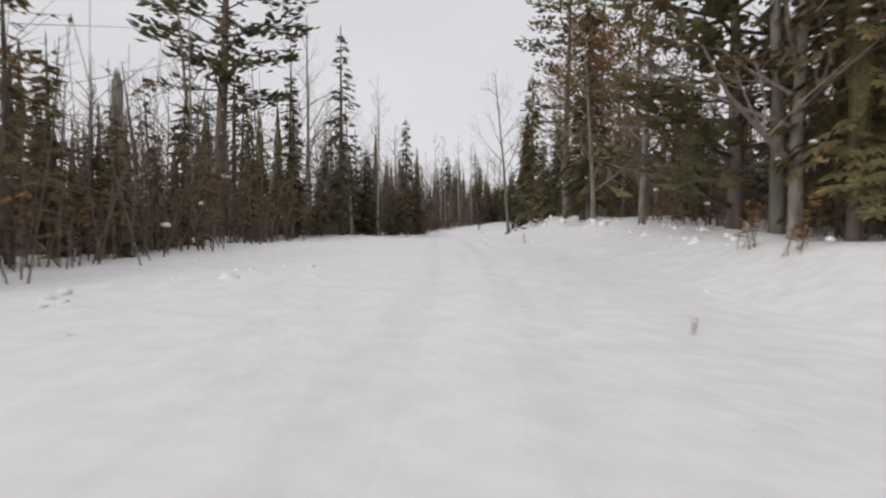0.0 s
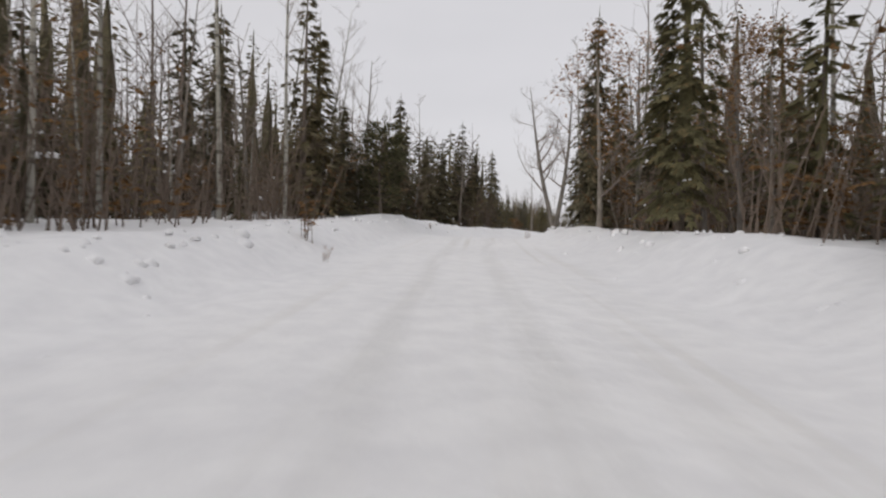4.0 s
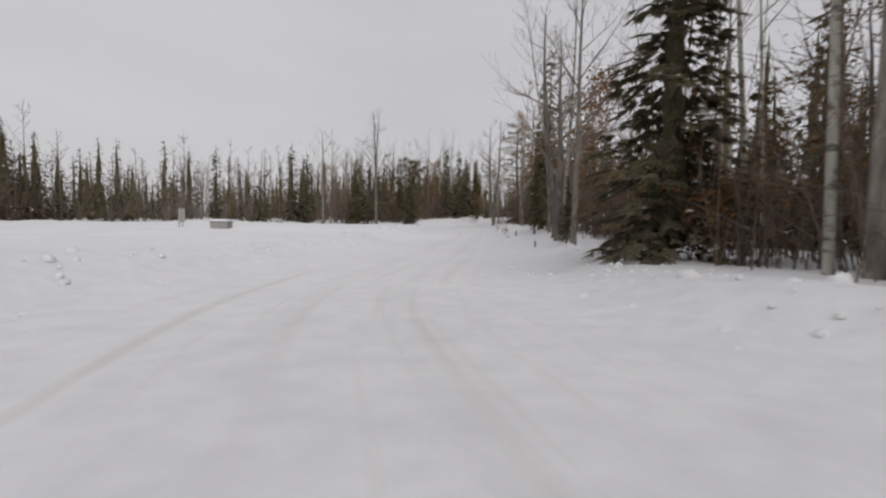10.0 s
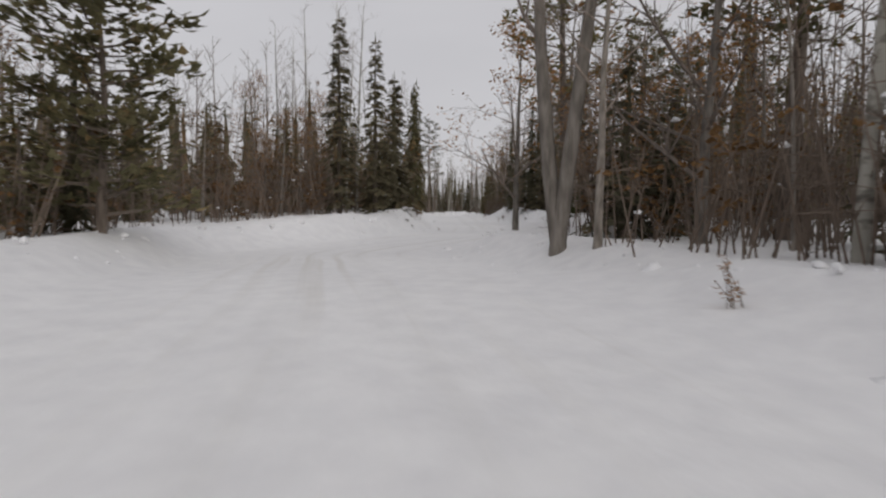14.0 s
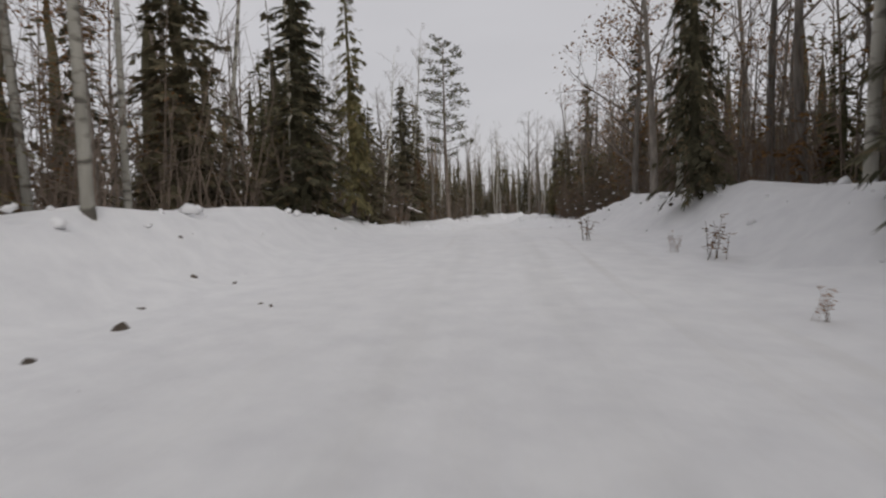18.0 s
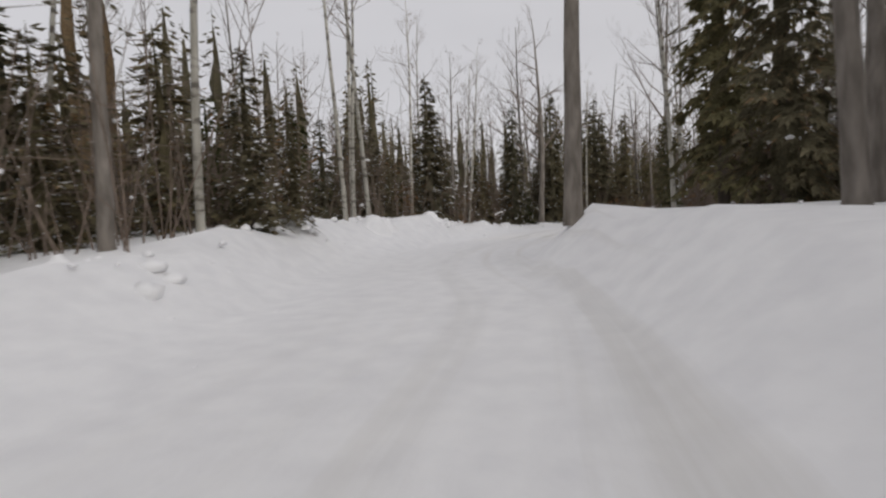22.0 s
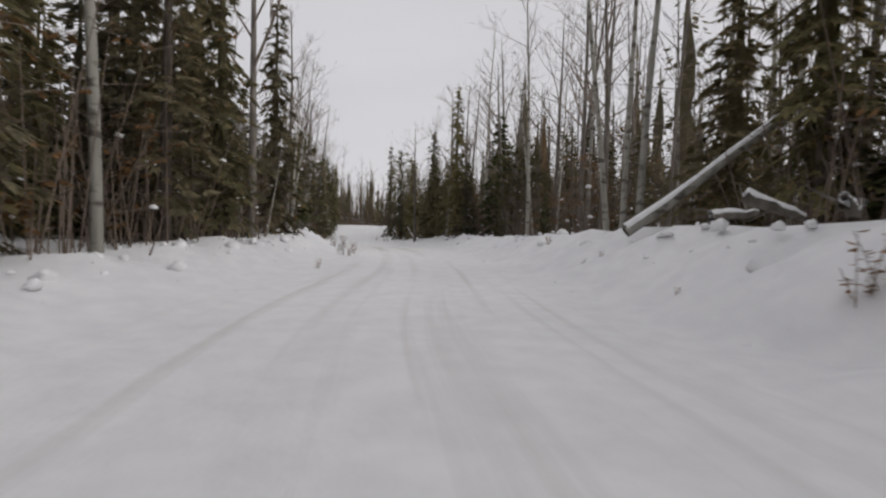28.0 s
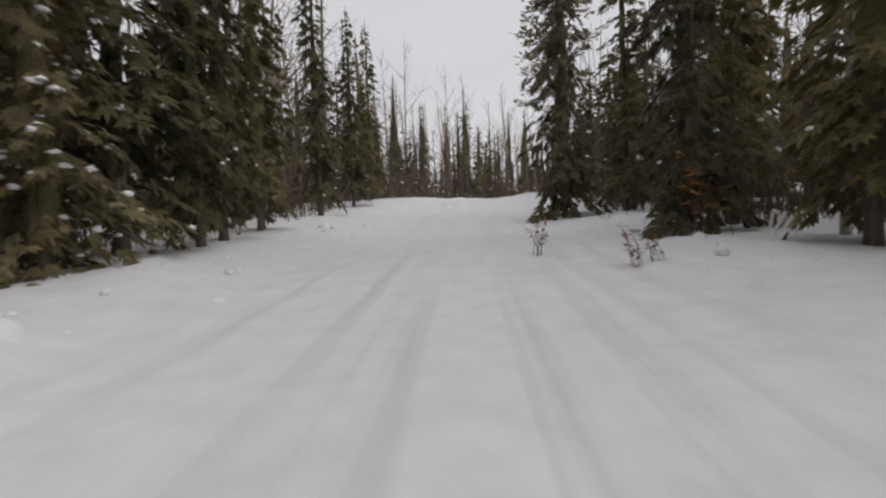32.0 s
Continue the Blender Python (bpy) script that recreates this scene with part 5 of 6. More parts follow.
# ---- the woods behind: simpler trees in one body ----
def far_woods():
    r = random.Random(8)
    green, bare = Shape(), Shape()
    lo, hi = CURVE[:, :2].min(0) - 56, CURVE[:, :2].max(0) + 56
    pts = []
    y = lo[1]
    while y < hi[1]:
        x = lo[0]
        while x < hi[0]:
            pts.append((x + r.uniform(-1.7, 1.7), y + r.uniform(-1.7, 1.7)))
            x += 3.3
        y += 3.3
    pts = np.array(pts)
    t_near = CURVE_T[nearest(pts)[0]]
    round_field = pts[(t_near > 8.7) & (t_near < 14.4) & (nearest(pts)[1] < 0)]
    pts = np.r_[pts, round_field + 1.6, round_field - np.array([1.7, -1.5]), round_field + np.array([0.2, -1.7])]
    idx, u = nearest(pts)
    keep = np.abs(u) < 130
    pts, idx = pts[keep], idx[keep]
    gap = edge_gap(pts)
    u = u[keep]
    on_field = (CURVE_T[idx] > 8.7) & (CURVE_T[idx] < 14.4) & (u < 0)
    ok = (gap > np.where(on_field, 1.5, 7.0)) & (gap < np.where(on_field, 46, np.where((CURVE_T[idx] >= 14.4) & (CURVE_T[idx] < 18) & (u < 0), 75, 38)))
    z = height_at(pts)
    for (x, y), zz, g, good, field, i in zip(pts, z, gap, ok, on_field, idx):
        if not good or (not field and r.random() > 0.85 - g * 0.008):
            continue
        H = r.uniform(7, 15) * tall_at(CURVE_T[i])
        # undergrowth between the trunks
        for _ in range(2):
            p = Vector((x + r.uniform(-1.6, 1.6), y + r.uniform(-1.6, 1.6), zz - 0.1))
            for _ in range(7):
                h = r.uniform(1.2, 6.0)
                q = p + Vector((r.gauss(0, 0.28) * h, r.gauss(0, 0.28) * h, h))
                bare.tube([p, q], [0.05, 0.012], 3, False)
        if 14.4 <= CURVE_T[i] < 16.5:
            H *= 0.72
        if CURVE_T[i] < 2.6 and x < 0:
            H *= 0.7
        if field:
            # lower, closer growth round the open field
            H *= 0.8
        if r.random() < (0.72 if field else 0.55):
            R = H * r.uniform(0.16, 0.25) * (1.3 if field else 1.1)
            # added ragged core, closing the crown like its shaded inside
            rings = []
            for k in (1.0, 0.82, 0.66, 0.5, 0.35, 0.2, 0.07):
                base = len(green.v)
                for s in range(6):
                    q = R * 0.26 * k ** 0.95 * r.uniform(0.2, 1.6)
                    g = (s + r.uniform(-0.3, 0.3)) * 1.0472
                    green.v.append((x + math.cos(g) * q, y + math.sin(g) * q, zz + H * (0.97 - k * 0.94) + r.uniform(-0.4, 0.4)))
                rings.append(base)
            for a0, b0 in zip(rings, rings[1:]):
                green.f += [(a0 + s, a0 + (s + 1) % 6, b0 + (s + 1) % 6, b0 + s) for s in range(6)]
            for _ in range(int(H * (17 if field else 11))):
                k = 1 - (0.04 + 0.94 * r.random() ** 1.25)
                a = r.uniform(0, 6.3)
                L = R * k ** 1.1 + 0.08
                d = Vector((math.cos(a), math.sin(a), r.uniform(-0.7, 0.1))).normalized()
                o = Vector((-math.sin(a), math.cos(a), r.uniform(-0.3, 0.3)))
                c = Vector((x, y, zz + H * (1 - k))) + Vector((d.x, d.y, 0)) * L * r.uniform(0.3, 0.95)
                w = r.uniform(0.6, 1.1) * (0.35 + 0.75 * k)
                green.spray(c, (d + o * r.uniform(-0.6, 0.6)).normalized(), o, w, w * r.uniform(0.28, 0.46), 0.06)
            green.spray(Vector((x, y, zz + H * 0.9)), Vector((0, 0, 1)), Vector((0.7, 0.7, 0)), H * 0.12, 0.09)
        else:
            p0 = Vector((x, y, zz - 0.2))
            lean = Vector((r.uniform(-0.6, 0.6), r.uniform(-0.6, 0.6), 0))
            H *= 1.25
            bare.tube([p0, p0 + Vector((0, 0, H * 0.5)) + lean * 0.4, p0 + Vector((0, 0, H)) + lean], [0.10, 0.07, 0.012], 3, False)
            for _ in range(13):
                k = r.uniform(0.35, 0.95)
                a = r.uniform(0, 6.3)
                b = p0 + Vector((0, 0, H * k)) + lean * k
                L = H * 0.22 * (1.15 - k)
                c = b + Vector((math.cos(a) * L, math.sin(a) * L, L * r.uniform(0.8, 1.6)))
                bare.tube([b, c], [0.03, 0.008], 3, False)
                for _ in range(2):
                    f = b.lerp(c, r.uniform(0.3, 0.9))
                    bare.tube([f, f + Vector((r.uniform(-1, 1), r.uniform(-1, 1), r.uniform(0.3, 1.4))) * L * 0.5], [0.02, 0.008], 3, False)
    tagged(new("far_spruce_wood", green.mesh("far_spruce_wood", SPRUCE)), "dense dark spruce wood behind the roadside trees", "wood", kind="stuff")
    tagged(new("far_hardwood", bare.mesh("far_hardwood", TWIG)), "leafless grey hardwoods deeper in the wood", "wood", kind="stuff")


far_woods()


# ---- brush along the forest edge ----
def brush():
    r = random.Random(9)
    twig, flecks, leaves = Shape(), Shape(), Shape()
    spots, when = [], []
    for right in (False, True):
        s = 0.0
        while s < ALONG[-1] - 40:
            s += r.uniform(0.15, 0.45)
            i = min(len(ALONG) - 1, int(np.searchsorted(ALONG, s)))
            if CURVE_T[i] < -0.5:
                continue
            e = table(EDGES, CURVE_T[i])[1 if right else 0]
            d = e - 0.3 + 8.5 * r.random() ** 1.4
            sg = 1 if right else -1
            spots.append((CURVE[i, 0] + TANGENT[i, 1] * d * sg, CURVE[i, 1] - TANGENT[i, 0] * d * sg))
            when.append(CURVE_T[i])
    spots = np.array(spots)
    inside = edge_gap(spots) > 0.1
    spots, when = spots[inside], np.array(when)[inside]
    for (x, y), z, t in zip(spots, height_at(spots), when):
        snowy = 0.10 if t > 19.5 else 0.03
        leafy = r.random() < (0.3 if t < 7 or 9 < t < 18.5 else 0.12)
        for _ in range(r.randint(5, 9)):
            p = Vector((x + r.gauss(0, 0.5), y + r.gauss(0, 0.5), z - 0.15))
            h = min(8.0, r.lognormvariate(0.95, 0.55))
            q = p + Vector((r.gauss(0, 0.2) * h, r.gauss(0, 0.2) * h, h))
            twig.tube([p, q], [0.024, 0.008], 3, False)
            if r.random() < snowy:
                flecks.lump(tuple(p.lerp(q, r.uniform(0.4, 1.0))), r.uniform(0.05, 0.15), 0.6, 5, 0.35, r)
            for _ in range(3):
                f = p.lerp(q, r.uniform(0.2, 0.95))
                g = f + Vector((r.gauss(0, 0.5), r.gauss(0, 0.5), r.uniform(0.0, 0.55))) * h * 0.4
                twig.tube([f, g], [0.014, 0.005], 3, False)
                if leafy:
                    for _ in range(7):
                        a = r.uniform(0, 6.3)
                        leaves.spray(f.lerp(g, r.uniform(0.2, 1.0)), Vector((math.cos(a), math.sin(a), -0.7)).normalized(), Vector((-math.sin(a), math.cos(a), 0)), r.uniform(0.12, 0.24), r.uniform(0.05, 0.09))
    tagged(new("brush", twig.mesh("brush", BRUSH)), "tangle of leafless brush and twigs under the trees", "brush", kind="stuff")
    tagged(new("brush_leaves", leaves.mesh("brush_leaves", DRY_LEAF)), "dry brown leaves hanging on young beech and oak brush", "leaves", kind="stuff")
    tagged(new("brush_snow", flecks.mesh("brush_snow", SNOW_CAP, True)), "small clumps of snow caught on the brush", "snow", kind="stuff")


brush()


# ---- clods, weeds, stumps and mounds on the banks ----
def weed_mesh(seed):
    r = random.Random(seed)
    s, lf = Shape(), Shape()
    for _ in range(7):
        a = r.uniform(0, 6.3)
        q = Vector((math.cos(a) * r.uniform(0.05, 0.4), math.sin(a) * r.uniform(0.05, 0.4), r.uniform(0.55, 1.0)))
        root = Vector((r.gauss(0, 0.12), r.gauss(0, 0.12), -0.1))
        s.tube([root, root.lerp(q, 0.55) + Vector((0, 0, 0.08)), q], [0.009, 0.007, 0.004], 3, False)
        for _ in range(8):
            p = root.lerp(q, r.uniform(0.4, 1.0)) + Vector((0, 0, 0.03))
            b = r.uniform(0, 6.3)
            lf.spray(p, Vector((math.cos(b), math.sin(b), r.uniform(-0.6, 0.4))).normalized(), Vector((-math.sin(b), math.cos(b), 0)), r.uniform(0.09, 0.2), r.uniform(0.03, 0.06))
    return s.mesh("stem", WEED), lf.mesh("leaf_tuft", DRY_LEAF)


def rock_mesh(seed):
    r = random.Random(seed)
    s = Shape()
    s.lump((0, 0, -0.25), 0.6, 1.1, 7, 0.28, r)
    return s.mesh("clod", SOIL)


def mound_mesh(seed):
    r = random.Random(seed)
    s = Shape()
    s.lump((0, 0, -1.8), 1.15, 1.7, 14, 0.05, r)
    return s.mesh("mound", SNOW_CAP, True)


def stump_mesh(seed):
    r = random.Random(seed)
    s = Shape()
    s.tube([Vector((0, 0, -0.3)), Vector((0, 0, 0.1)), Vector((0.02, 0.01, 0.9))], [0.2, 0.15, 0.12], 9)
    s.tube([Vector((0.05, 0, 0.85)), Vector((0.07, 0.02, 1.0))], [0.05, 0.02], 4)
    return s.mesh("stump", BARK_GREY, True)


WEEDS = [weed_mesh(i) for i in range(4)]
ROCKS = [rock_mesh(i + 20) for i in range(5)]
MOUNDS = [mound_mesh(i + 40) for i in range(3)]
STUMP = stump_mesh(60)
CAP = Shape()
CAP.lump((0, 0, 0), 0.16, 0.5, 8, 0.15, random.Random(3))
CAP = CAP.mesh("snow_cap", SNOW_CAP, True)

# kind, x, y, size, turn
ITEMS = [
    ("rock", 139.09, 176.24, 0.30, 25),
    ("rock", 142.16, 176.59, 0.22, 13),
    ("boulder", 181.05, 191.67, 0.55, 332),
    ("rock", 182.61, 193.28, 0.35, 250),
    ("rock", 182.69, 193.67, 0.30, 155),
    ("rock", 180.20, 193.84, 0.20, 11),
    ("rock", 191.72, 197.70, 0.22, 237),
    ("rock", 176.71, 199.60, 0.07, 353),
    ("weed", 332.57, 187.45, 0.70, 144),
    ("weed", 317.79, 183.59, 0.50, 66),
    ("weed", 312.24, 186.29, 0.28, 244),
    ("weed", 308.14, 188.41, 0.22, 171),
    ("weed", 307.95, 188.74, 0.22, 272),
    ("weed", 304.75, 189.87, 0.80, 90),
    ("weed", 300.85, 191.69, 0.25, 317),
    ("weed", 302.88, 202.21, 0.40, 270),
    ("weed", 301.28, 202.28, 0.35, 266),
    ("weed", 171.41, 190.11, 0.70, 226),
    ("weed", 168.21, 186.89, 0.80, 316),
    ("weed", 169.16, 187.67, 0.40, 26),
    ("weed", 162.76, 185.81, 0.30, 35),
    ("weed", 147.43, 188.58, 1.20, 213),
    ("weed", 146.94, 189.11, 1.00, 217),
    ("weed", 152.53, 190.75, 0.90, 281),
    ("weed", 148.08, 187.66, 0.15, 312),
    ("weed", 163.67, 183.04, 0.60, 30),
    ("weed", 257.85, 210.93, 0.80, 121),
    ("weed", 261.42, 209.70, 0.70, 195),
    ("weed", 259.27, 221.91, 0.60, 196),
    ("weed", 256.62, 210.59, 0.80, 108),
    ("weed", 249.45, 211.82, 0.70, 38),
    ("weed", 245.63, 213.08, 1.00, 187),
    ("weed", 248.59, 212.49, 0.70, 263),
    ("weed", 267.77, 208.19, 0.60, 109),
    ("weed", 268.21, 206.90, 0.50, 28),
    ("weed", 267.66, 206.30, 0.60, 280),
    ("weed", 266.82, 205.80, 0.80, 252),
    ("weed", 265.15, 207.36, 0.90, 60),
    ("weed", 275.64, 204.95, 0.60, 220),
    ("weed", 144.45, 185.27, 0.28, 286),
    ("weed", 139.04, 185.72, 0.30, 185),
    ("weed", 112.92, 168.50, 0.60, 6),
    ("weed", 109.62, 166.69, 0.50, 153),
    ("weed", 105.26, 164.86, 0.50, 190),
    ("weed", 104.19, 161.35, 0.60, 258),
    ("weed", 23.29, 108.07, 0.70, 204),
    ("weed", 16.45, 111.59, 0.50, 190),
    ("weed", 5.83, 87.70, 1.30, 333),
    ("weed", 6.27, 84.89, 0.40, 350),
    ("weed", 5.02, 33.08, 0.30, 53),
    ("weed", 3.73, 24.53, 0.30, 299),
    ("weed", 6.24, 9.34, 1.00, 253),
    ("weed", 6.21, 10.84, 0.90, 74),
    ("weed", 2.75, 5.86, 0.15, 165),
    ("weed", 381.10, 166.65, 0.70, 112),
    ("weed", 378.47, 166.33, 0.60, 0),
    ("weed", 378.62, 165.83, 0.60, 189),
    ("weed", 380.40, 162.95, 1.60, 32),
    ("weed", 365.03, 168.94, 0.40, 314),
    ("weed", 317.34, 192.35, 0.30, 71),
    ("stump", 94.27, 156.30, 0.48, 41),
    ("stump", 92.26, 155.85, 0.60, 107),
    ("stump", 91.21, 156.96, 0.45, 164),
    ("stump", 79.88, 151.20, 0.40, 222),
    ("stump", 260.82, 208.37, 0.50, 144),
    ("stump", 38.59, 140.66, 0.40, 100),
    ("mound", 30.66, 111.53, 0.70, 15),
    ("mound", 137.09, 175.19, 0.50, 14),
    ("mound", 211.93, 217.11, 0.90, 275),
    ("mound", 245.92, 223.16, 1.00, 160),
    ("mound", 254.20, 222.79, 1.00, 273),
    ("mound", 271.00, 220.28, 1.20, 227),
    ("mound", 246.82, 223.02, 0.80, 186),
    ("mound", 285.40, 236.08, 0.60, 109),
    ("mound", 290.07, 236.59, 0.50, 225),
    ("mound", 270.94, 220.25, 1.00, 173),
    ("mound", 360.67, 186.36, 1.40, 349),
    ("mound", 324.19, 200.20, 0.70, 299),
    ("mound", 121.83, 175.30, 0.50, 61),
    ("mound", 351.64, 184.29, 1.00, 260),
    ("mound", 341.16, 186.31, 0.80, 193),
    ("mound", 7.05, 43.11, 0.45, 115),
    ("mound", 194.63, 195.57, 0.30, 243),
    ("mound", 201.41, 221.49, 0.80, 71),
    ("weed", 93.51, 158.92, 0.90, 157),
    ("weed", 325.17, 189.21, 0.80, 10),
    ("weed", 326.41, 188.30, 0.50, 120),
    ("weed", 324.27, 189.16, 0.55, 200),
]
pick = random.Random(77)
for kind, x, y, size, turn in ITEMS:
    at = Matrix.Translation((x, y, float(height_at((x, y))[0]))) @ pose(0, 0, 0, 0, 0, turn) @ Matrix.Scale(size, 4)
    if kind == "weed":
        at = at @ Matrix.Scale(1.1, 4)
        ob = thing("dry_weed", "withered brown weed poking through the snow bank", "plant", "weeds on the verge")
        a, b = pick.choice(WEEDS)
        part("stem", a, ob)
        part("leaf_tuft", b, ob, "curled dry brown leaves")
    elif kind in ("rock", "boulder"):
        at = at @ Matrix.Diagonal((0.24, 0.24, 0.42, 1))
        ob = tagged(new("soil_clod", pick.choice(ROCKS)), "lump of frozen dark soil on the snow bank", "clod", "clods on the snow banks")
        if kind == "boulder":
            tagged(ob, "large snow-covered boulder in the bank", "boulder")
            ob.name = "boulder"
            cap = part("snow_cap", CAP, ob, "thick cap of snow")
            cap.matrix_basis = Matrix.Translation((0.05, 0, 0.2)) @ Matrix.Scale(3.0, 4)
    elif kind == "mound":
        at = at @ Matrix.Translation((0, 0, -0.05)) @ Matrix.Diagonal((0.8, 0.8, 0.75, 1))
        ob = tagged(new("snow_mound", pick.choice(MOUNDS)), "rounded mound of snow on the verge", "snow", "snow mounds on the verge")
    else:
        ob = thing("stump", "cut grey tree stump with a snow cap", "stump")
        part("wood", STUMP, ob)
        part("snow_cap", CAP, ob, "cap of snow").location = (0.02, 0.01, 0.9)
    ob.matrix_world = at

# small dark clods strewn over cut banks; those round (-2, 55) stand in for a bank's shade
CLODS = [
    (134.6, 175.6), (129.2, 175.6), (132.7, 175.4), (132.1, 175.8), (129.7, 175.8), (129.2, 175.6), (137.0, 175.6), (129.2, 175.5),
    (136.9, 176.1), (130.5, 175.5), (135.6, 175.7), (133.1, 175.6), (139.7, 175.9), (134.8, 175.6), (141.6, 176.8), (132.1, 175.8),
    (129.3, 175.7), (138.1, 176.4), (138.5, 175.7), (138.9, 176.1), (130.3, 175.6), (131.3, 175.5), (136.7, 175.4), (130.9, 175.7),
    (132.4, 175.8), (130.9, 175.7), (130.6, 175.7), (129.4, 175.8), (129.1, 175.8), (130.3, 175.8), (130.6, 175.8), (133.4, 175.7),
    (130.1, 175.8), (132.3, 175.8), (129.2, 175.9), (133.7, 175.4), (132.7, 175.8), (129.8, 175.9), (134.9, 175.7), (135.5, 175.3),
    (143.3, 176.8), (140.1, 176.1), (140.5, 176.3), (143.9, 176.9), (143.1, 176.9), (145.3, 177.1), (139.1, 176.2), (141.6, 176.3),
    (140.2, 176.4), (141.9, 176.5), (145.6, 177.4), (141.7, 176.4), (143.6, 176.9), (141.7, 176.3), (140.7, 176.2), (144.2, 177.0),
    (183.1, 193.5), (183.2, 193.2), (182.8, 192.9), (183.1, 192.9), (183.2, 193.0), (183.1, 192.7), (184.1, 193.3), (184.1, 194.0),
    (182.8, 193.7), (183.0, 193.2), (-2.4, 51.5), (-2.6, 53.2), (-2.7, 52.8), (-2.6, 50.8), (-2.7, 51.2), (-2.5, 51.2),
    (-2.7, 51.4), (-2.7, 51.4), (-2.8, 51.1), (-2.5, 53.2), (-1.5, 56.4), (-2.0, 55.4), (-2.3, 55.6), (-2.1, 54.9),
    (-2.1, 56.5), (0.1, 61.0), (-2.1, 56.5), (-1.7, 55.9), (0.3, 62.2), (-2.3, 54.5), (-2.3, 54.5), (0.0, 59.0),
    (-1.6, 57.9), (0.2, 61.6), (362.0, 179.0), (361.2, 179.3), (360.9, 179.2), (362.4, 178.3), (362.8, 178.7), (362.5, 178.5),
    (361.2, 179.4), (360.5, 179.2), (362.4, 179.1), (361.1, 178.9), (360.5, 179.7), (362.0, 178.8), (363.4, 178.7), (362.5, 178.7),
    (368.4, 177.4), (363.5, 178.9), (364.3, 178.8), (364.3, 178.8), (363.7, 178.8), (367.9, 177.6), (371.6, 176.1), (367.3, 178.1),
    (369.8, 177.1), (364.7, 178.5), (364.7, 178.6), (365.1, 178.6), (366.1, 178.1), (368.2, 177.8), (355.8, 179.5), (353.0, 180.6),
    (354.4, 180.3), (353.9, 180.6), (351.9, 181.3), (352.2, 181.4), (353.9, 180.9), (352.0, 181.2), (353.0, 180.9), (351.9, 181.0),
    (356.3, 179.7), (354.6, 180.2), (353.6, 180.6), (357.2, 179.2), (88.8, 156.6), (88.9, 156.9), (89.5, 157.2), (88.7, 156.6),
    (88.3, 156.4), (89.3, 156.8), (88.9, 156.9), (88.8, 156.7), (97.2, 159.1), (94.7, 158.5), (93.6, 159.4), (94.6, 159.2),
    (161.7, 191.8), (161.8, 191.9), (162.5, 193.6), (162.9, 194.5), (162.7, 193.9), (161.8, 192.1), (162.0, 192.0), (162.6, 193.7),
    (162.4, 193.2), (22.5, 108.1), (22.3, 106.5), (22.4, 108.3), (22.6, 106.9), (22.3, 107.5), (155.4, 189.6), (152.0, 188.4),
    (149.7, 188.0), (157.3, 190.2), (158.8, 190.7), (151.4, 188.1), (150.8, 188.4), (151.9, 188.4), (151.9, 188.7), (157.8, 189.9),
    (154.3, 191.0), (160.2, 193.7), (151.0, 189.8), (154.0, 190.9), (161.9, 194.6), (152.8, 190.5), (163.1, 195.5), (161.7, 194.6),
    (159.1, 193.1), (163.5, 195.7), (142.9, 187.0), (141.7, 186.7), (141.3, 186.5), (145.8, 188.0), (146.8, 187.9), (142.0, 186.8),
    (141.5, 186.7), (145.2, 187.5), (23.9, 121.1), (25.4, 123.2), (24.4, 121.8), (213.8, 207.7), (213.8, 207.5), (213.5, 207.8),
    (215.2, 207.8), (215.0, 207.5), (245.5, 214.5), (245.6, 214.2), (242.9, 214.4), (245.0, 214.1), (243.5, 214.5), (245.8, 214.0),
    (256.3, 221.1), (256.0, 221.0), (255.4, 221.0), (257.3, 221.1), 
    (340.0, 176.5), (340.2, 176.5), (340.6, 176.4), (341.1, 176.1), (344.9, 184.6), (342.3, 182.8), (342.3, 183.3), (345.0, 184.7),
    (342.9, 183.5),
]
for x, y in CLODS:
    ob = tagged(new("soil_clod", pick.choice(ROCKS)), "lump of frozen dark soil on the snow bank", "clod", "clods on the snow banks")
    k = pick.choice((0.04, 0.05, 0.07, 0.09, 0.12))
    ob.matrix_world = pose(x, y, float(height_at((x, y))[0]) - 0.02, pick.uniform(-20, 20), 0, pick.uniform(0, 360)) @ Matrix.Diagonal((k * pick.uniform(0.8, 2.0), k, k * 0.8, 1))


# rubble along the banks that the plough has cut, the first row darkening a shaded bank line: from time, to time, side,
# metres off the middle, pieces
rubble = Shape()
for t0, t1, sg, d0, count in ((2.2, 3.3, -1, 4.4, 26), (15.6, 16.7, 1, 4.9, 110), (16.9, 17.7, -1, 4.8, 22), (18.2, 18.6, -1, 4.6, 14), (30.8, 31.8, -1, 4.2, 190), (19.0, 19.5, 1, 5.2, 18)):
    for _ in range(count):
        i = int(np.searchsorted(CURVE_T, pick.uniform(t0, t1)))
        d = sg * (d0 + pick.gauss(0, 0.5))
        x, y = CURVE[i, 0] + TANGENT[i, 1] * d, CURVE[i, 1] - TANGENT[i, 0] * d
        k = min(0.11, pick.lognormvariate(-3.1, 0.5))
        rubble.lump((x, y, float(height_at((x, y))[0]) - 0.3 * k), k, 0.95, 7, 0.3, pick)
tagged(new("rubble", rubble.mesh("rubble", SOIL)), "small lumps of dark soil strewn along cut snow banks, some standing in for shade", "rubble", kind="stuff")


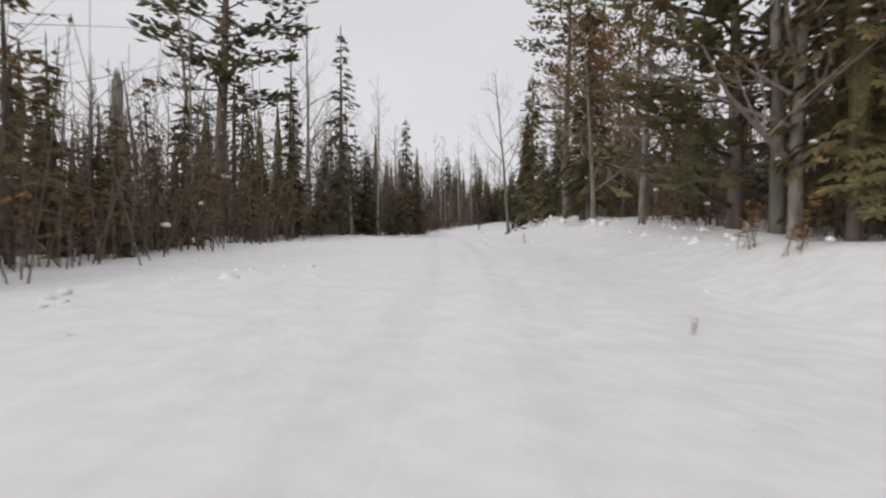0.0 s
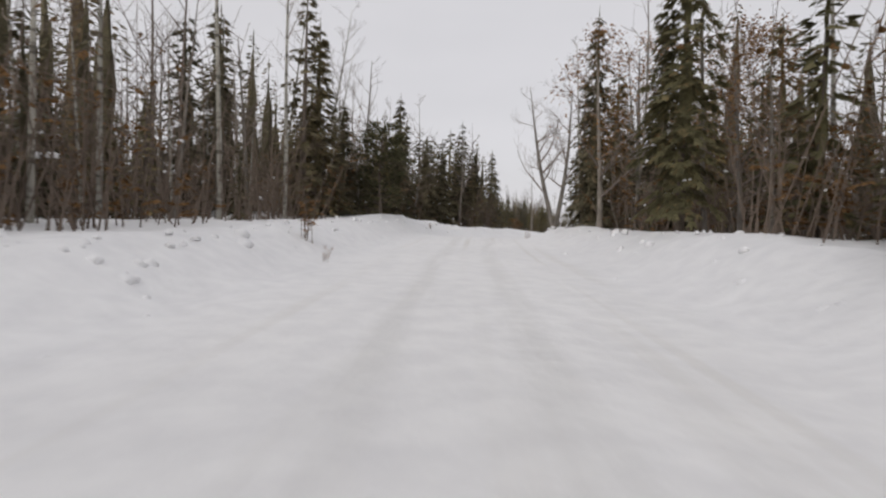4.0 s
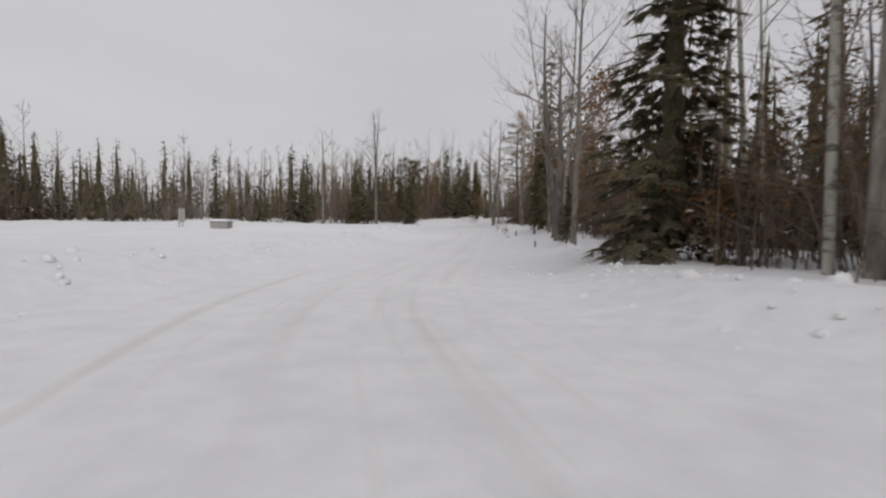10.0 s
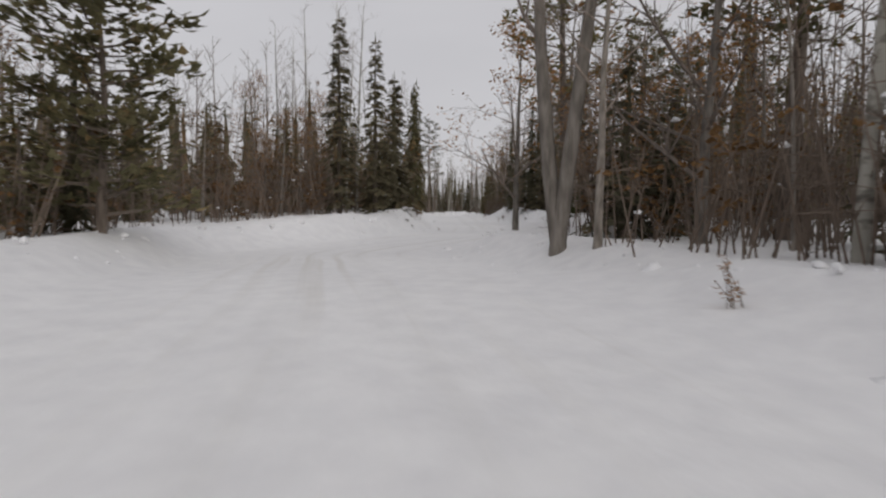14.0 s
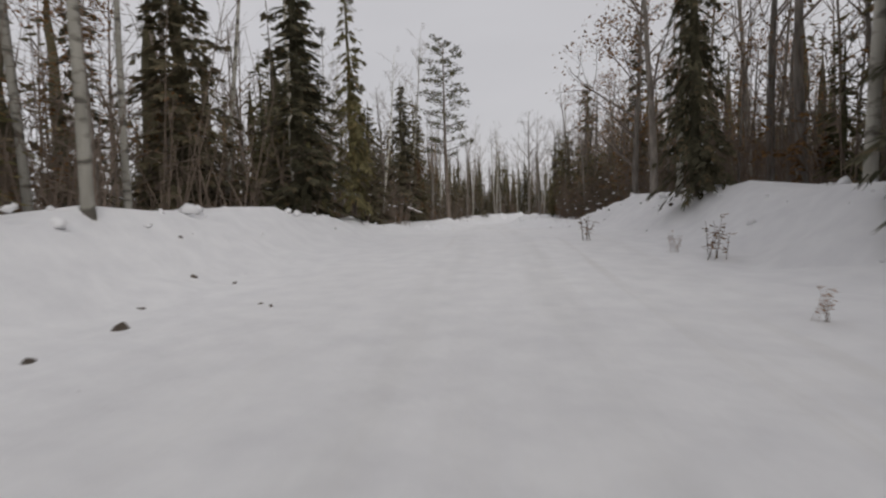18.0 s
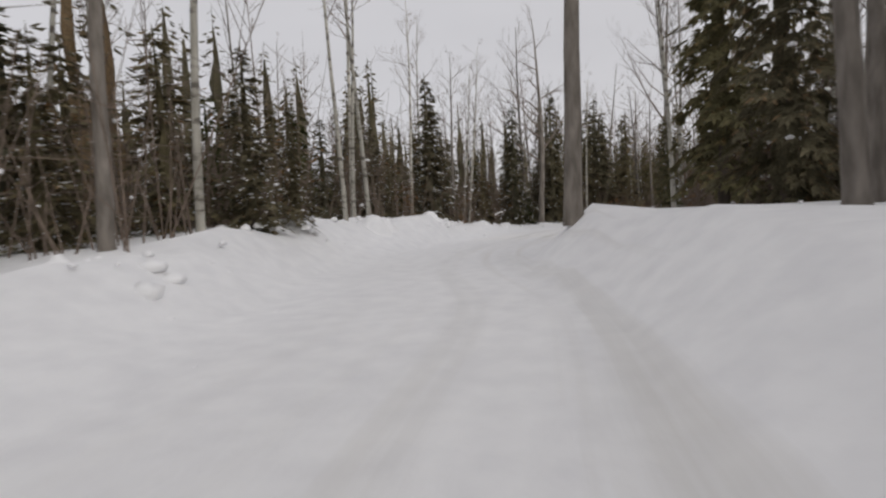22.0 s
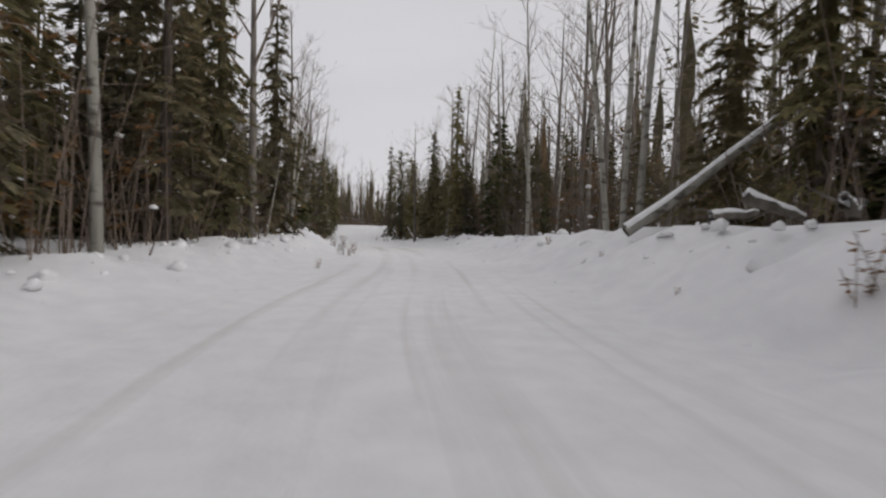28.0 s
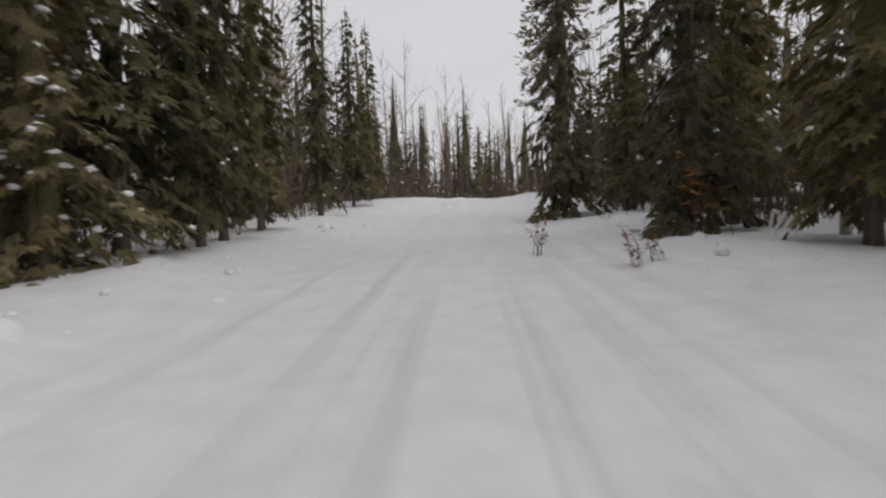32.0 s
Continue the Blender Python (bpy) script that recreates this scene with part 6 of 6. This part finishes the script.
# loose crumbs of snow thrown up along both banks
def snow_crumbs():
    r = random.Random(15)
    s = Shape()
    pts = []
    for _ in range(4200):
        i = r.randint(30, len(CURVE) - 120)
        t = CURVE_T[i]
        hl, hr, cl, cr = table(BANKS, t)
        right = r.random() < 0.5
        d = (cr if right else cl) + r.gauss(-0.5, 1.0)
        if d < 3.4:
            continue
        sg = 1 if right else -1
        pts.append((CURVE[i, 0] + TANGENT[i, 1] * d * sg + r.uniform(-0.5, 0.5), CURVE[i, 1] - TANGENT[i, 0] * d * sg + r.uniform(-0.5, 0.5)))
    for (x, y), z in zip(pts, height_at(pts)):
        q = min(0.24, r.lognormvariate(-2.7, 0.6))
        s.lump((x, y, z - q * 0.45), q, r.uniform(0.6, 0.9), 6, 0.3, r)
    tagged(new("snow_crumbs", s.mesh("snow_crumbs", SNOW_CAP, True)), "crumbs and chunks of ploughed snow along the road banks", "snow", kind="stuff")


snow_crumbs()


# ---- fallen logs, with snow lying along them ----
def fallen_log(p0, p1, rad, label, mat, limbs=0, seed=0):
    r = random.Random(seed)
    p0, p1 = Vector(p0), Vector(p1)
    ob = thing("fallen_log", label, "log")
    s, sn = Shape(), Shape()
    n = 7
    pts = [p0.lerp(p1, i / n) + Vector((r.gauss(0, 0.03), r.gauss(0, 0.03), r.gauss(0, 0.03))) for i in range(n + 1)]
    s.tube(pts, [rad * (1 - 0.5 * i / n) for i in range(n + 1)], 9)
    for _ in range(limbs):
        q = p0.lerp(p1, r.uniform(0.35, 0.95))
        s.tube([q, q + Vector((r.gauss(0, 0.5), r.gauss(0, 0.5), r.uniform(-0.4, 0.8)))], [rad * 0.3, 0.012], 5)
    sn.tube([q + Vector((0, 0, rad * (0.75 - 0.35 * i / n))) for i, q in enumerate(pts)], [rad * (0.8 - 0.35 * i / n) * r.uniform(0.7, 1.15) for i in range(n + 1)], 7)
    part("bark", s.mesh("bark", mat, True), ob)
    part("snow_cap", sn.mesh("snow_cap", SNOW_CAP, True), ob, "snow lying along the top")


fallen_log((311.95, 185.72, 2.74), (309.19, 180.29, 7.57), 0.15, "long snow-covered log leaning up into the trees", BARK_PALE, 6, 1)
fallen_log((308.22, 186.56, 3.39), (307.72, 185.64, 2.98), 0.13, "short snowy broken log on the bank", BARK_GREY, 2, 2)
fallen_log((309.44, 185.91, 3.05), (308.99, 185.04, 3.20), 0.12, "short snowy broken log on the bank", BARK_GREY, 2, 3)
fallen_log((306.10, 187.59, 3.11), (305.99, 187.36, 2.96), 0.12, "short snowy broken log on the bank", BARK_GREY, 1, 4)
fallen_log((193.29, 209.53, 3.49), (193.70, 208.55, 3.08), 0.12, "fallen log dusted with snow at the forest edge", BARK_DARK, 4, 5)
fallen_log((354.49, 172.43, 2.60), (354.77, 173.06, 3.78), 0.13, "snow-plastered broken tree top leaning by the road", BARK_GREY, 3, 6)
fallen_log((269.14, 220.89, 2.49), (269.17, 220.00, 2.89), 0.15, "fallen log dusted with snow at the forest edge", BARK_DARK, 1, 7)
fallen_log((298.77, 191.35, 2.64), (298.92, 191.48, 4.81), 0.26, "broken standing trunk plastered white with snow", BARK_PALE, 3, 8)
fallen_log((389.20, 192.31, 2.43), (388.42, 189.34, 3.74), 0.14, "fallen log dusted with snow at the forest edge", BARK_DARK, 3, 9)
fallen_log((274.36, 223.82, 1.39), (273.88, 221.39, 2.28), 0.12, "snow-covered leaning log among young firs", BARK_PALE, 3, 10)


# ---- concrete box and board standing in the field ----
def box_shape(w, d, h, bevel):
    bm = bmesh.new()
    bmesh.ops.create_cube(bm, size=1, matrix=Matrix.Translation((0, 0, h / 2)) @ Matrix.Diagonal((w, d, h, 1)))
    bmesh.ops.bevel(bm, geom=bm.edges[:], offset=bevel, segments=2, affect="EDGES", profile=0.5)
    return bm


def bm_part(name, bm, mat, parent, m, label=""):
    me = bpy.data.meshes.new(name)
    bm.to_mesh(me)
    bm.free()
    me.materials.append(mat)
    ob = part(name, me, parent, label)
    ob.matrix_basis = m
    return ob


CONCRETE = bark("weathered_concrete", (0.30, 0.295, 0.285), (0.44, 0.435, 0.42), 2.5)
BOARD = bark("pale_weathered_board", (0.42, 0.41, 0.40), (0.58, 0.57, 0.555), 3.0)
bx, by = 76.5, 172.8
bz = float(height_at((bx, by))[0])
well = thing("concrete_box", "low grey concrete well box with snow on its lid", "well box")
well.matrix_world = pose(bx, by, bz - 0.12, 0, 0, 38)
bm_part("wall", box_shape(1.5, 1.1, 0.5, 0.03), CONCRETE, well, Matrix.Identity(4))
bm_part("lid", box_shape(1.6, 1.2, 0.07, 0.015), CONCRETE, well, pose(0, 0, 0.502))
bm_part("snow_cap", box_shape(1.56, 1.16, 0.14, 0.06), SNOW_CAP, well, pose(0, 0, 0.575), "smooth layer of snow")
sx, sy = 75.2, 175.3
sz = float(height_at((sx, sy))[0])
board = thing("notice_board", "small pale board on two legs standing in the snowy field", "sign")
board.matrix_world = pose(sx, sy, sz - 0.1, 0, 0, 32)
bm_part("panel", box_shape(0.85, 0.07, 0.95, 0.015), BOARD, board, pose(0, 0, 0.42), "blank pale board")
for k in (-0.28, 0.28):
    bm_part("post", box_shape(0.08, 0.08, 0.7, 0.01), BOARD, board, pose(k, 0.08, 0))


# ---- post with a pale board, and a dark box, at the field's edge ----
px, py = 56.1, 155.0
pz = float(height_at((px, py))[0])
marker = thing("marker_post", "grey wooden post topped with a pale weathered board", "post")
marker.matrix_world = pose(px, py, pz, 0, 2, 30)
bm_part("post", box_shape(0.09, 0.09, 1.15, 0.012), BARK_GREY, marker, pose(0, 0, -0.2))
bm_part("panel", box_shape(0.30, 0.05, 0.42, 0.015), BOARD, marker, pose(0, -0.075, 0.72, 0, 4, 0), "pale weathered board")
bm_part("cap", box_shape(0.16, 0.12, 0.10, 0.03), SNOW_CAP, marker, pose(0.01, 0, 0.952), "small cap of snow")
tx, ty = 54.9, 155.8
tz = float(height_at((tx, ty))[0])
trough = thing("wooden_trough", "low dark wooden trough half sunk in the snow", "trough")
trough.matrix_world = pose(tx, ty, tz - 0.08, 0, 0, -30)
bm_part("body", box_shape(1.05, 0.45, 0.40, 0.04), BARK_DARK, trough, Matrix.Identity(4))
bm_part("rim", box_shape(1.10, 0.50, 0.05, 0.015), BARK_DARK, trough, pose(0, 0, 0.403))
fx, fy = 54.3, 156.2
stake = thing("fence_stake", "thin dark fence stake in the snow", "post")
stake.matrix_world = pose(fx, fy, float(height_at((fx, fy))[0]), 0, 3, 0)
bm_part("stake", box_shape(0.06, 0.06, 1.0, 0.01), BARK_DARK, stake, pose(0, 0, -0.2))
